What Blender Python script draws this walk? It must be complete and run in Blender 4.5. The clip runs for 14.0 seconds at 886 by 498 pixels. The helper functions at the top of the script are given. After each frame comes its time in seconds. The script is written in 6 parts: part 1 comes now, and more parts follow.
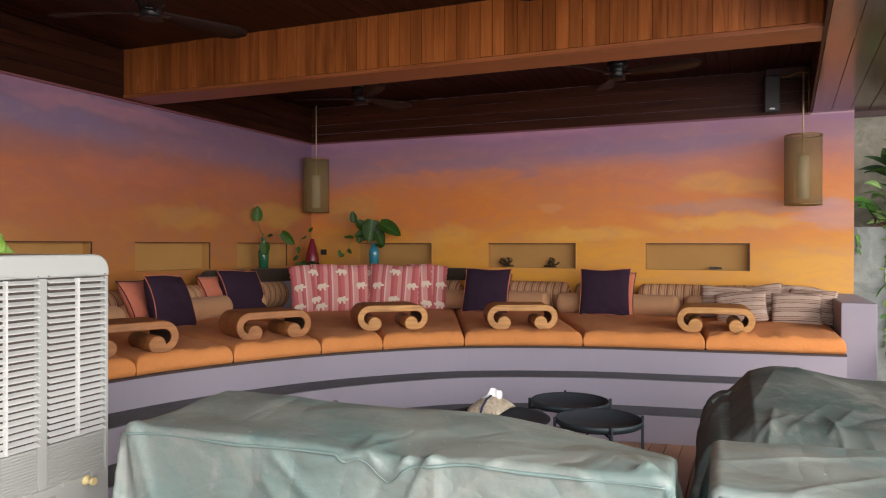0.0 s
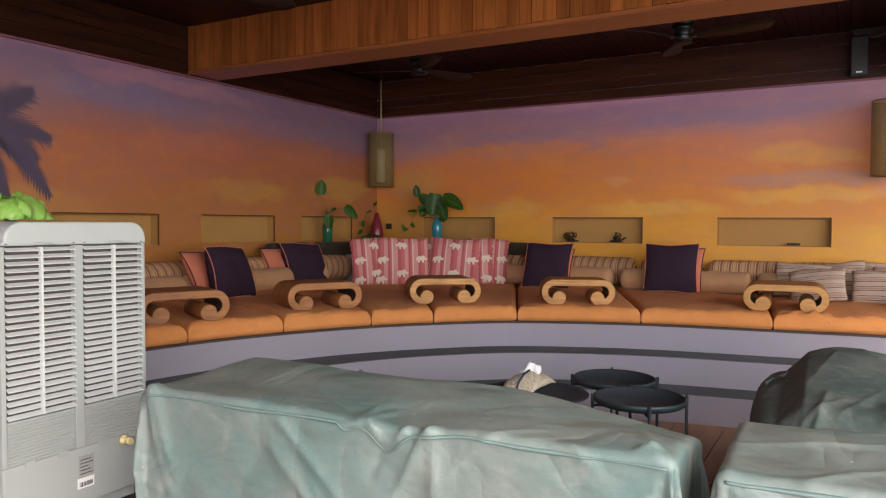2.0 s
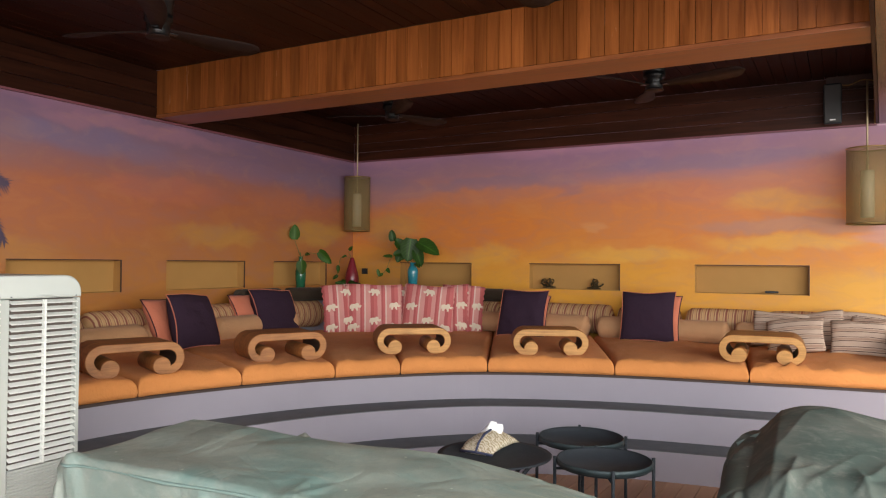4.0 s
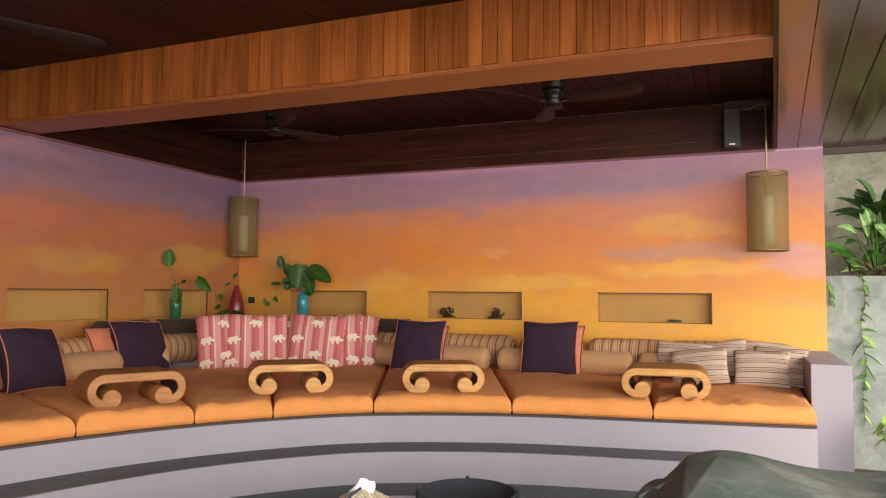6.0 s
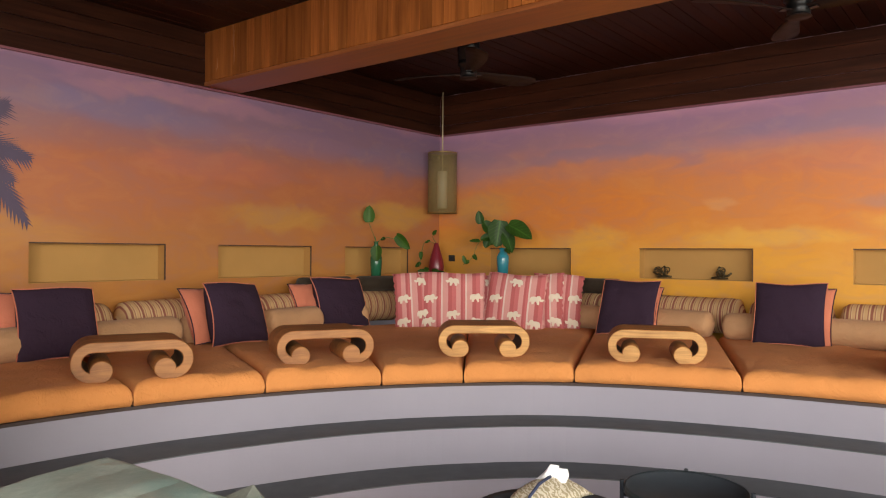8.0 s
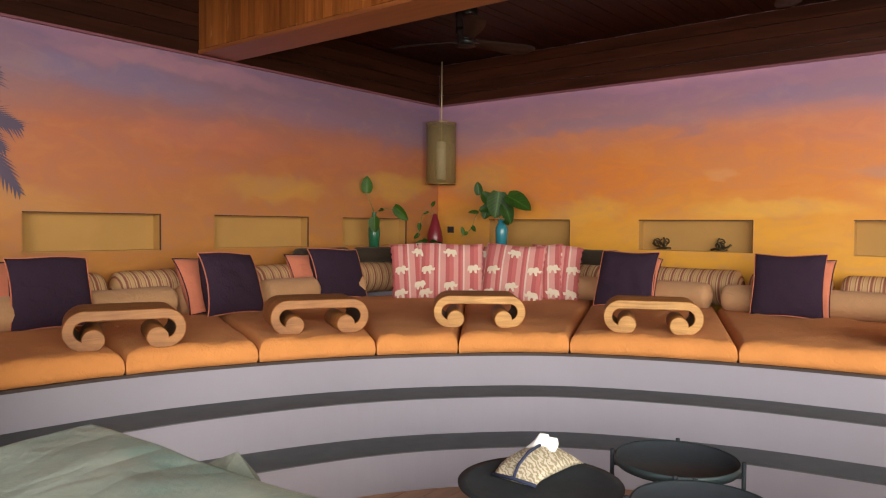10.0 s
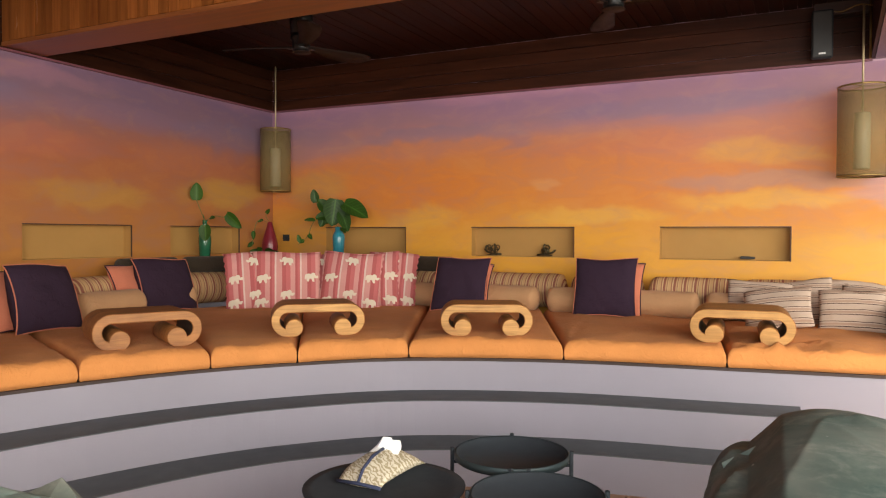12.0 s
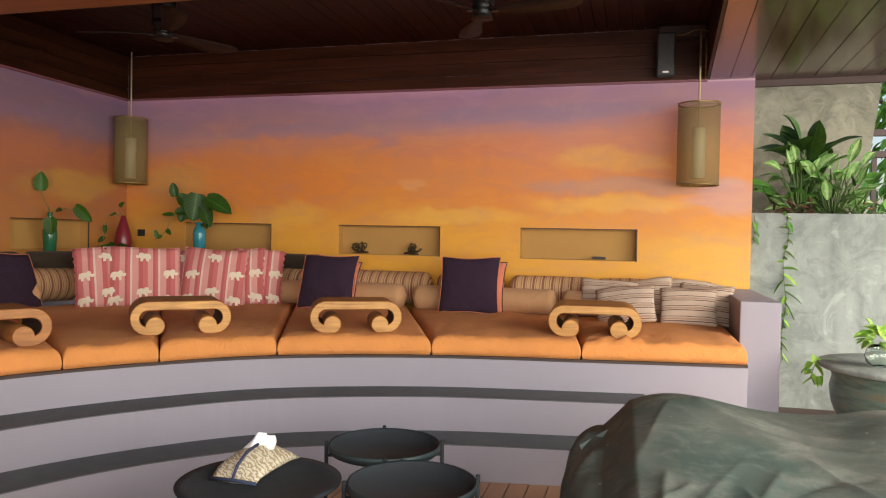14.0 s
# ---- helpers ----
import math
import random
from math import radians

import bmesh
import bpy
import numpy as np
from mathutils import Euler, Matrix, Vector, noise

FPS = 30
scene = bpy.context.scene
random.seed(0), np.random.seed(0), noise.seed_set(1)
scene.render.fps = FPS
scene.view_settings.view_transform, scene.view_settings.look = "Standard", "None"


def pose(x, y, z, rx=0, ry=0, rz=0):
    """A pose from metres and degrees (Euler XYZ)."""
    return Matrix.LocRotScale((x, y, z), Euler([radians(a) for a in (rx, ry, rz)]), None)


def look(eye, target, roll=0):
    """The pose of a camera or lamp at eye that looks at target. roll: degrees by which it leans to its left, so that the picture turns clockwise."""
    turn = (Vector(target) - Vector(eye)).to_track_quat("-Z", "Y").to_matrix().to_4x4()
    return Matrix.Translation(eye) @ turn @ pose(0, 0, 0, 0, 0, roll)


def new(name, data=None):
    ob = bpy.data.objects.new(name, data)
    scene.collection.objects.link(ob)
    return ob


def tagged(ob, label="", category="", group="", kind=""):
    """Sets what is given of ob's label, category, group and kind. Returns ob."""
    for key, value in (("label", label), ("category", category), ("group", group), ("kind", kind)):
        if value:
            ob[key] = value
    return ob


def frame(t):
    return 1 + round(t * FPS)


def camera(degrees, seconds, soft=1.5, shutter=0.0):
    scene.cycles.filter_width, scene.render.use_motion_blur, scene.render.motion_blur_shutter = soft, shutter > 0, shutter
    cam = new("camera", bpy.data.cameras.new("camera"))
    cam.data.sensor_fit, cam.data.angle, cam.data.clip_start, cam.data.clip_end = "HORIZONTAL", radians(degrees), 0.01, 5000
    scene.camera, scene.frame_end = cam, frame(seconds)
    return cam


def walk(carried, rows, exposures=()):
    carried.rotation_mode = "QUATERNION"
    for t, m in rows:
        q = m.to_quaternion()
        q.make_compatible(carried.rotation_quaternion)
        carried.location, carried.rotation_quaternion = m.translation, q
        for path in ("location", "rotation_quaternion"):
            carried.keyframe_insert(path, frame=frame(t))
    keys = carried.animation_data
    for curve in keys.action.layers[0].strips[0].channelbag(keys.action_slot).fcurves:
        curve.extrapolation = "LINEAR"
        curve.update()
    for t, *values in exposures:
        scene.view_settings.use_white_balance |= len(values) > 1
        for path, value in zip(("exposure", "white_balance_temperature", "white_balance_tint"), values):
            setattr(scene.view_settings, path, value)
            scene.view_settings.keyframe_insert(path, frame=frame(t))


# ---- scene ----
cam = camera(62.6, 14.0, 1.15)
PATH = [
    (0, (4.861, -7.449, 1.319), (4.083, -5.607, 1.31), 0.1),
    (0.5, (4.948, -7.445, 1.324), (4.09, -5.639, 1.285), 0.3),
    (1, (5.028, -7.444, 1.31), (4.104, -5.671, 1.238), 0.4),
    (1.5, (5.05, -7.402, 1.282), (4.087, -5.651, 1.195), 0.4),
    (2, (5.044, -7.273, 1.285), (4.058, -5.534, 1.213), 0.3),
    (2.5, (5.079, -7.17, 1.308), (4.088, -5.433, 1.261), 0.3),
    (3, (5.153, -7.121, 1.324), (4.165, -5.382, 1.3), 0.5),
    (5.5, (5.038, -6.784, 1.35), (4.197, -4.973, 1.474), -0.1),
    (6, (5.066, -6.554, 1.345), (4.315, -4.704, 1.462), 0.4),
    (6.5, (5.032, -6.338, 1.321), (4.331, -4.467, 1.412), 0.6),
    (7, (4.904, -6.19, 1.299), (4.086, -4.365, 1.354), 0.5),
    (7.5, (4.872, -6.105, 1.296), (3.824, -4.401, 1.323), 0.2),
    (8, (4.881, -6.045, 1.301), (3.633, -4.483, 1.31), 0.4),
    (8.2, (4.917, -6.011, 1.308), (3.599, -4.507, 1.308), 0.5),
    (10.5, (4.89, -5.987, 1.277), (3.692, -4.387, 1.193), 0.7),
    (11, (4.889, -6.001, 1.278), (3.791, -4.331, 1.208), 0.6),
    (11.5, (4.89, -6.01, 1.278), (3.902, -4.272, 1.228), 0.4),
    (12, (4.895, -6.029, 1.279), (4.02, -4.23, 1.239), 0.2),
    (12.5, (4.883, -6.051, 1.268), (4.115, -4.204, 1.227), 0.3),
    (13, (4.871, -6.074, 1.27), (4.193, -4.193, 1.222), 0.4),
    (13.5, (4.868, -6.104, 1.269), (4.276, -4.194, 1.223), 0.7),
    (14, (4.866, -6.114, 1.269), (4.348, -4.183, 1.232), 1.1),
]
walk(cam, [(t, look(eye, target, roll)) for t, eye, target, roll in PATH],
     [(0, 0.36, 6600, 18), (1.5, 0.20, 6600, 17), (3.0, 0.30, 6400, 13), (5.5, 0.92, 7100, 11), (6.3, 0.88, 7100, 11), (7.0, 0.72, 7050, 10), (8.0, 0.86, 7000, 10), (11.0, 0.90, 7100, 10), (14.0, 0.75, 7100, 10)])

# ---------- world, sun, large lights ----------
def sky():
    w = bpy.data.worlds.new("world")
    scene.world = w
    w.use_nodes = True
    nt = w.node_tree
    bg = nt.nodes["Background"]
    st = nt.nodes.new("ShaderNodeTexSky")
    st.sky_type = "NISHITA"
    st.sun_disc = False
    st.sun_elevation, st.sun_rotation = radians(40), radians(121)
    st.dust_density = 3.0
    nt.links.new(st.outputs["Color"], bg.inputs["Color"])
    bg.inputs["Strength"].default_value = 0.15
    d = bpy.data.lights.new("sun", "SUN")
    d.energy, d.angle, d.color = 1.5, radians(30), (1.0, 0.96, 0.9)
    s = new("sun", d)
    s.matrix_world = look((10, -6, 10.0), (0, 0, 0))


def opening_light(name, eye, target, sx, sy, power, color=(1, 1, 1)):
    d = bpy.data.lights.new(name, "AREA")
    d.shape, d.size, d.size_y, d.energy, d.color = "RECTANGLE", sx, sy, power, color
    o = new(name, d)
    o.matrix_world = look(eye, target)
    return o


sky()
opening_light("daylight_behind", (6.7, -9.2, 1.6), (4.2, -2.6, 1.7), 4.6, 2.6, 230, (0.97, 0.98, 1.0))
opening_light("daylight_side", (10.0, -5.8, 1.8), (3.5, -2.5, 1.1), 6.0, 3.0, 225, (1.0, 1.0, 0.95))


# ---------- helpers for meshes ----------
def mesh_of(bm, name):
    me = bpy.data.meshes.new(name)
    bm.normal_update()
    bm.to_mesh(me)
    bm.free()
    return me


def part(name, bm, material, parent=None, label="", smooth=False, kind="", category="", group=""):
    me = bm if isinstance(bm, bpy.types.Mesh) else mesh_of(bm, name)
    if not len(me.materials):
        for m in (material if isinstance(material, (list, tuple)) else [material]):
            me.materials.append(m)
    if smooth:
        me.polygons.foreach_set("use_smooth", [True] * len(me.polygons))
    ob = new(name, me)
    if parent is not None:
        ob.parent = parent
    return tagged(ob, label, category, group, kind)


def thing(name, label, category, group="", at=None):
    ob = new(name, None)
    ob.empty_display_size = 0.1
    if at is not None:
        ob.matrix_basis = at
    return tagged(ob, label, category, group)


def box_into(bm, x0, x1, y0, y1, z0, z1, bevel=0.0, m=None, mat=0, seg=2):
    vs = [bm.verts.new((x, y, z)) for z in (z0, z1) for x, y in ((x0, y0), (x1, y0), (x1, y1), (x0, y1))]
    fs = [bm.faces.new([vs[i] for i in q]) for q in ((3, 2, 1, 0), (4, 5, 6, 7), (0, 1, 5, 4), (1, 2, 6, 5), (2, 3, 7, 6), (3, 0, 4, 7))]
    for f in fs:
        f.material_index = mat
    if bevel:
        r = bmesh.ops.bevel(bm, geom=list({e for f in fs for e in f.edges}), offset=bevel, segments=seg, profile=0.6, affect="EDGES")
        vs = list({v for f in r["faces"] for v in f.verts} | {v for v in vs if v.is_valid})
    if m is not None:
        bmesh.ops.transform(bm, matrix=m, verts=[v for v in vs if v.is_valid])
    return vs


def box(x0, x1, y0, y1, z0, z1, bevel=0.0, seg=2):
    bm = bmesh.new()
    box_into(bm, x0, x1, y0, y1, z0, z1, bevel, seg=seg)
    return bm


def tube_into(bm, pts, r, n=8, caps=True, mat=0):
    """A tube along points; r is a number or a function of 0..1."""
    pts = [Vector(p) for p in pts]
    rings = []
    up = Vector((0, 0, 1))
    side = None
    for i, p in enumerate(pts):
        d = (pts[min(i + 1, len(pts) - 1)] - pts[max(i - 1, 0)]).normalized()
        if side is None:
            side = d.cross(up if abs(d.z) < 0.9 else Vector((1, 0, 0))).normalized()
        side = (side - d * side.dot(d)).normalized()
        other = d.cross(side)
        rr = r(i / max(1, len(pts) - 1)) if callable(r) else r
        rings.append([bm.verts.new(p + (side * math.cos(a) + other * math.sin(a)) * rr) for a in (2 * math.pi * k / n for k in range(n))])
    for a, b in zip(rings, rings[1:]):
        for k in range(n):
            f = bm.faces.new((a[k], a[(k + 1) % n], b[(k + 1) % n], b[k]))
            f.smooth = True
            f.material_index = mat
    if caps:
        bm.faces.new(rings[0][::-1]).material_index = mat
        bm.faces.new(rings[-1]).material_index = mat


def tube(pts, r, n=8, caps=True):
    bm = bmesh.new()
    tube_into(bm, pts, r, n, caps)
    return bm


def lathe_into(bm, profile, n=24, centre=(0, 0, 0), mat=0, caps=True):
    """profile: (radius, z) from bottom to top."""
    cx, cy, cz = centre
    rings = [[bm.verts.new((cx + r * math.cos(2 * math.pi * k / n), cy + r * math.sin(2 * math.pi * k / n), cz + z)) for k in range(n)] for r, z in profile]
    for a, b in zip(rings, rings[1:]):
        for k in range(n):
            f = bm.faces.new((a[k], a[(k + 1) % n], b[(k + 1) % n], b[k]))
            f.smooth = True
            f.material_index = mat
    if caps:
        bm.faces.new(rings[0][::-1]).material_index = mat
        bm.faces.new(rings[-1]).material_index = mat


def lathe(profile, n=24, centre=(0, 0, 0), caps=True):
    bm = bmesh.new()
    lathe_into(bm, profile, n, centre, 0, caps)
    return bm


def prism(poly, z0, z1):
    bm = bmesh.new()
    a = [bm.verts.new((x, y, z0)) for x, y in poly]
    b = [bm.verts.new((x, y, z1)) for x, y in poly]
    n = len(poly)
    bm.faces.new(b)
    bm.faces.new(a[::-1])
    for i in range(n):
        bm.faces.new((a[i], a[(i + 1) % n], b[(i + 1) % n], b[i]))
    bmesh.ops.recalc_face_normals(bm, faces=bm.faces)
    return bm


# ---------- materials ----------
class Nodes:
    def __init__(self, name):
        self.mat = bpy.data.materials.new(name)
        self.mat.use_nodes = True
        self.nt = self.mat.node_tree
        self.b = self.nt.nodes["Principled BSDF"]

    def n(self, kind, **props):
        x = self.nt.nodes.new("ShaderNode" + kind)
        for k, v in props.items():
            if k == "operation":
                x.operation = v
            elif k == "data_type":
                x.data_type = v
            elif k == "blend_type":
                x.blend_type = v
            elif k == "wave_type":
                x.wave_type = v
            elif k == "bands_direction":
                x.bands_direction = v
            elif k == "feature":
                x.feature = v
        return x

    def link(self, a, b):
        self.nt.links.new(a, b)

    def coords(self, scale=(1, 1, 1), rot=(0, 0, 0), world=False):
        mp = self.n("Mapping")
        mp.inputs["Scale"].default_value = scale
        mp.inputs["Rotation"].default_value = rot
        if world:
            self.link(self.n("NewGeometry").outputs["Position"], mp.inputs["Vector"])
        else:
            self.link(self.n("TexCoord").outputs["Object"], mp.inputs["Vector"])
        return mp.outputs["Vector"]

    def noise(self, vec, scale, detail=4, rough=0.55, distortion=0.0):
        x = self.n("TexNoise")
        x.inputs["Scale"].default_value, x.inputs["Detail"].default_value = scale, detail
        x.inputs["Roughness"].default_value, x.inputs["Distortion"].default_value = rough, distortion
        self.link(vec, x.inputs["Vector"])
        return x.outputs["Fac"]

    def ramp(self, fac, stops):
        x = self.n("ValToRGB")
        e = x.color_ramp.elements
        while len(e) < len(stops):
            e.new(0.5)
        for el, (p, c) in zip(e, stops):
            el.position = p
            el.color = (*c, 1) if len(c) == 3 else c
        self.link(fac, x.inputs["Fac"])
        return x.outputs["Color"]

    def mix(self, fac, a, b, blend="MIX"):
        x = self.n("Mix", data_type="RGBA", blend_type=blend)
        for s, v in ((x.inputs[0], fac), (x.inputs[6], a), (x.inputs[7], b)):
            if isinstance(v, (int, float)):
                s.default_value = v
            elif isinstance(v, (tuple, list)):
                s.default_value = (*v[:3], 1)
            else:
                self.link(v, s)
        return x.outputs[2]

    def math(self, op, a, b=0.0, c=0.0):
        x = self.n("Math", operation=op)
        for s, v in zip(x.inputs, (a, b, c)):
            if isinstance(v, (int, float)):
                s.default_value = v
            else:
                self.link(v, s)
        return x.outputs[0]

    def bump(self, height, strength=0.3, dist=0.01):
        x = self.n("Bump")
        x.inputs["Strength"].default_value, x.inputs["Distance"].default_value = strength, dist
        self.link(height, x.inputs["Height"])
        self.link(x.outputs["Normal"], self.b.inputs["Normal"])

    def set(self, color=None, rough=None, metal=None, spec=None, **more):
        for key, v in (("Base Color", color), ("Roughness", rough), ("Metallic", metal), ("Specular IOR Level", spec)):
            if v is None:
                continue
            s = self.b.inputs[key]
            if isinstance(v, (int, float)):
                s.default_value = v
            elif isinstance(v, tuple):
                s.default_value = (*v, 1)
            else:
                self.link(v, s)
        return self.mat


def plain(name, color, rough=0.6, metal=0.0, vary=0.12, scale=8.0, bump=0.05, fine=60.0, spec=0.5):
    k = Nodes(name)
    v = k.coords()
    c = k.mix(k.noise(v, scale), tuple(x * (1 - vary) for x in color), tuple(min(1, x * (1 + vary)) for x in color))
    r = k.math("MULTIPLY_ADD", k.noise(v, scale * 2.3), 0.2, rough - 0.1)
    k.bump(k.noise(v, fine), bump, 0.003)
    return k.set(c, r, metal, spec)


def wood(name, dark, light, axis=1, rough=0.4, scale=1.0, spec=0.5, per=0.35):
    """Boards with the grain along the axis; each board, an island or an object, has a tint of its own."""
    k = Nodes(name)
    s = [14 * scale] * 3
    s[axis] = 0.9 * scale
    v = k.coords(tuple(s))
    g = k.noise(v, 1.0, 6, 0.6, 1.2)
    c = k.ramp(g, [(0.3, dark), (0.7, light)])
    rnd = k.n("NewGeometry").outputs["Random Per Island"]
    t = k.ramp(rnd, [(0.0, (1 - per,) * 3), (1.0, (1.0, 1.0, 1.0))])
    c = k.mix(1.0, c, t, "MULTIPLY")
    big = k.noise(k.coords((1, 1, 1)), 1.3, 3)
    c = k.mix(k.math("MULTIPLY", big, 0.5), c, dark)
    k.bump(g, 0.12, 0.003)
    return k.set(c, k.math("MULTIPLY_ADD", g, 0.2, rough - 0.1), None, spec)


def mural_material(along, name, shift):
    """A hand-painted sunset: violet above, then rose, orange and yellow, in drifting clouds and dabs of colour; the
    side wall's is darkened for its shade.
    """
    k = Nodes(name)
    g = k.n("NewGeometry").outputs["Position"]
    sep = k.n("SeparateXYZ")
    k.link(g, sep.inputs[0])
    a_ = sep.outputs["X" if along == "x" else "Y"]

    def field(scale, size, detail=4, rough=0.55, dist=0.6):
        mp = k.n("Mapping")
        mp.inputs["Scale"].default_value = scale
        mp.inputs["Location"].default_value = (shift, shift * 0.7, 0)
        k.link(g, mp.inputs["Vector"])
        return k.noise(mp.outputs["Vector"], size, detail, rough, dist)
    n1 = field((0.5, 0.5, 1.9), 1.0, 3)
    n2 = field((0.55, 0.55, 2.0), 2.0, 3, 0.5, 0.4)
    n3 = field((1.0, 1.0, 1.6), 3.0, 3, 0.5, 0.2)
    h = k.math("MULTIPLY_ADD", k.math("SUBTRACT", n1, 0.5), 0.42, sep.outputs["Z"])
    h = k.math("MULTIPLY_ADD", k.math("SUBTRACT", n2, 0.5), 0.16, h)
    f = k.math("DIVIDE", k.math("SUBTRACT", h, 0.9), 1.65)
    c = k.ramp(f, MURAL_STOPS[along])
    wob_a = k.math("MULTIPLY_ADD", k.math("SUBTRACT", n2, 0.5), 0.9, a_)
    wob_z = k.math("MULTIPLY_ADD", k.math("SUBTRACT", n3, 0.5), 0.22, sep.outputs["Z"])
    for ca, cz, ra, rz, col, amount in DABS[along]:
        da = k.math("DIVIDE", k.math("SUBTRACT", wob_a, ca), ra)
        dz = k.math("DIVIDE", k.math("SUBTRACT", wob_z, cz), rz)
        d = k.math("ADD", k.math("MULTIPLY", da, da), k.math("MULTIPLY", dz, dz))
        m = k.n("MapRange")
        m.interpolation_type = "SMOOTHERSTEP"
        m.inputs["From Min"].default_value, m.inputs["From Max"].default_value = 2.2, 0.0
        m.inputs["To Min"].default_value, m.inputs["To Max"].default_value = 0.0, amount * 0.72
        k.link(d, m.inputs["Value"])
        c = k.mix(m.outputs["Result"], c, col)
    fine = field((0.8, 0.8, 1.9), 4.0, 5, 0.62, 0.8)
    c = k.mix(k.ramp(fine, [(0.45, (0, 0, 0)), (0.75, (0.26,) * 3)]), c, (0.36, 0.20, 0.24))
    c = k.mix(k.ramp(fine, [(0.25, (0.15,) * 3), (0.50, (0, 0, 0))]), c, (0.86, 0.44, 0.16))
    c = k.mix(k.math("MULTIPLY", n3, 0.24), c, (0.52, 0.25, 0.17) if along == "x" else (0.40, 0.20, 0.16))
    # The side wall's shade is multiplied into its paint here.
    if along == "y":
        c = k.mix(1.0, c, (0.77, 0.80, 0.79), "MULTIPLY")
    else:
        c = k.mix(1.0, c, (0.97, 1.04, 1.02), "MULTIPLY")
    line = k.math("GREATER_THAN", sep.outputs["Z"], 2.523)
    c = k.mix(k.math("MULTIPLY", line, 0.8), c, (0.58, 0.38, 0.47))
    k.bump(k.noise(k.coords((1, 1, 1)), 90, 4), 0.10, 0.003)
    return k.set(c, k.math("MULTIPLY_ADD", n2, 0.2, 0.42), None, 0.35)


YEL, VIO, BLU, ORA, COR_, PNK = (0.88, 0.47, 0.07), (0.34, 0.19, 0.30), (0.24, 0.20, 0.36), (0.80, 0.22, 0.03), (0.70, 0.20, 0.11), (0.62, 0.28, 0.36)
DABS = {
    "x": [(1.6, 1.72, 0.75, 0.20, ORA, 0.8), (4.55, 1.90, 0.30, 0.09, YEL, 0.55), (4.6, 1.55, 0.55, 0.07, YEL, 0.75), (4.75, 1.70, 0.75, 0.06, (0.46, 0.27, 0.24), 0.75), (5.5, 1.60, 0.30, 0.13, (0.55, 0.34, 0.40), 0.7),
          (2.7, 2.12, 0.14, 0.07, VIO, 0.6), (1.9, 2.20, 0.9, 0.07, BLU, 0.6), (3.9, 2.30, 0.8, 0.07, BLU, 0.5), (5.2, 2.18, 0.5, 0.12, COR_, 0.6), (3.0, 1.70, 0.14, 0.06, (0.84, 0.44, 0.20), 0.5), (3.3, 1.44, 0.5, 0.08, YEL, 0.8),
          # The last dab here is corner shade put into the paint.
          (1.75, 1.42, 0.35, 0.10, YEL, 0.6), (0.55, 1.72, 0.35, 0.16, (0.62, 0.33, 0.08), 0.7), (3.7, 2.02, 0.6, 0.08, COR_, 0.5), (5.4, 1.05, 0.5, 0.25, YEL, 0.5), (0.4, 2.15, 0.5, 0.15, BLU, 0.5), (0.25, 1.12, 0.7, 0.35, (0.58, 0.27, 0.045), 0.75)],
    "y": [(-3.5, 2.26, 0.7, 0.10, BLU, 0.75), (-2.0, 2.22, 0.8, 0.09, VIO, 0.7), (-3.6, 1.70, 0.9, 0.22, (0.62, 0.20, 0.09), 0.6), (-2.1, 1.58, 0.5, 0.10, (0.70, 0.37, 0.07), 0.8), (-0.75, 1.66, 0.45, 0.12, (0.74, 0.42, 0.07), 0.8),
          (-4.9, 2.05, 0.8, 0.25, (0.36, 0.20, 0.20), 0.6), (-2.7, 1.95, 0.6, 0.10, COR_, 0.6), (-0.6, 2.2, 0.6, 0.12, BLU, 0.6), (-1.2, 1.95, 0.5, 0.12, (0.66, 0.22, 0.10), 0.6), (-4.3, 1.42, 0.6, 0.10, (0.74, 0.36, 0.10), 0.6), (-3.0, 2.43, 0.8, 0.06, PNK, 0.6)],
}
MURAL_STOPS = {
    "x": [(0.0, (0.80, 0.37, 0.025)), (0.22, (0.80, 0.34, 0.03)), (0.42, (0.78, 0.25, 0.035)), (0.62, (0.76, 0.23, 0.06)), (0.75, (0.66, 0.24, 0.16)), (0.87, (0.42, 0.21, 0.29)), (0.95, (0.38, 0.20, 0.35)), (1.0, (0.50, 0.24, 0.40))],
    # Redder stops for the side wall, also darkened for the weaker light there.
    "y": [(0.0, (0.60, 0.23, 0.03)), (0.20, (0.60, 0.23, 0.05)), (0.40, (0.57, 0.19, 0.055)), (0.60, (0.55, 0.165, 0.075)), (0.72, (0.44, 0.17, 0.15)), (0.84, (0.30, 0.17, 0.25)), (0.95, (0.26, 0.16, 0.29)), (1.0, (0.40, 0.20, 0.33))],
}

M_mural_n = mural_material("x", "mural_paint_back", 3.1)
M_mural_w = mural_material("y", "mural_paint_side_shaded", 7.7)
M_niche = plain("niche_plaster", (0.44, 0.24, 0.07), 0.8, vary=0.12, scale=3)
M_lilac = plain("lilac_paint", (0.305, 0.286, 0.340), 0.6, vary=0.07, scale=2.2, bump=0.15, fine=35)
M_tread = plain("charcoal_paint", (0.080, 0.090, 0.100), 0.6, vary=0.25, scale=5, bump=0.2, fine=25)
M_gap = plain("dark_stained_ply", (0.05, 0.03, 0.025), 0.7)
M_deck = wood("deck_boards", (0.36, 0.19, 0.115), (0.52, 0.30, 0.19), 1, 0.55)
M_ceil = wood("ceiling_boards", (0.020, 0.006, 0.0035), (0.064, 0.019, 0.008), 1, 0.45, spec=0.12)
M_fascia = wood("fascia_boards", (0.030, 0.009, 0.005), (0.100, 0.028, 0.012), 0, 0.42, spec=0.2)
M_beam = wood("beam_boards", (0.22, 0.062, 0.015), (0.56, 0.18, 0.042), 2, 0.24, per=0.5, spec=0.7)
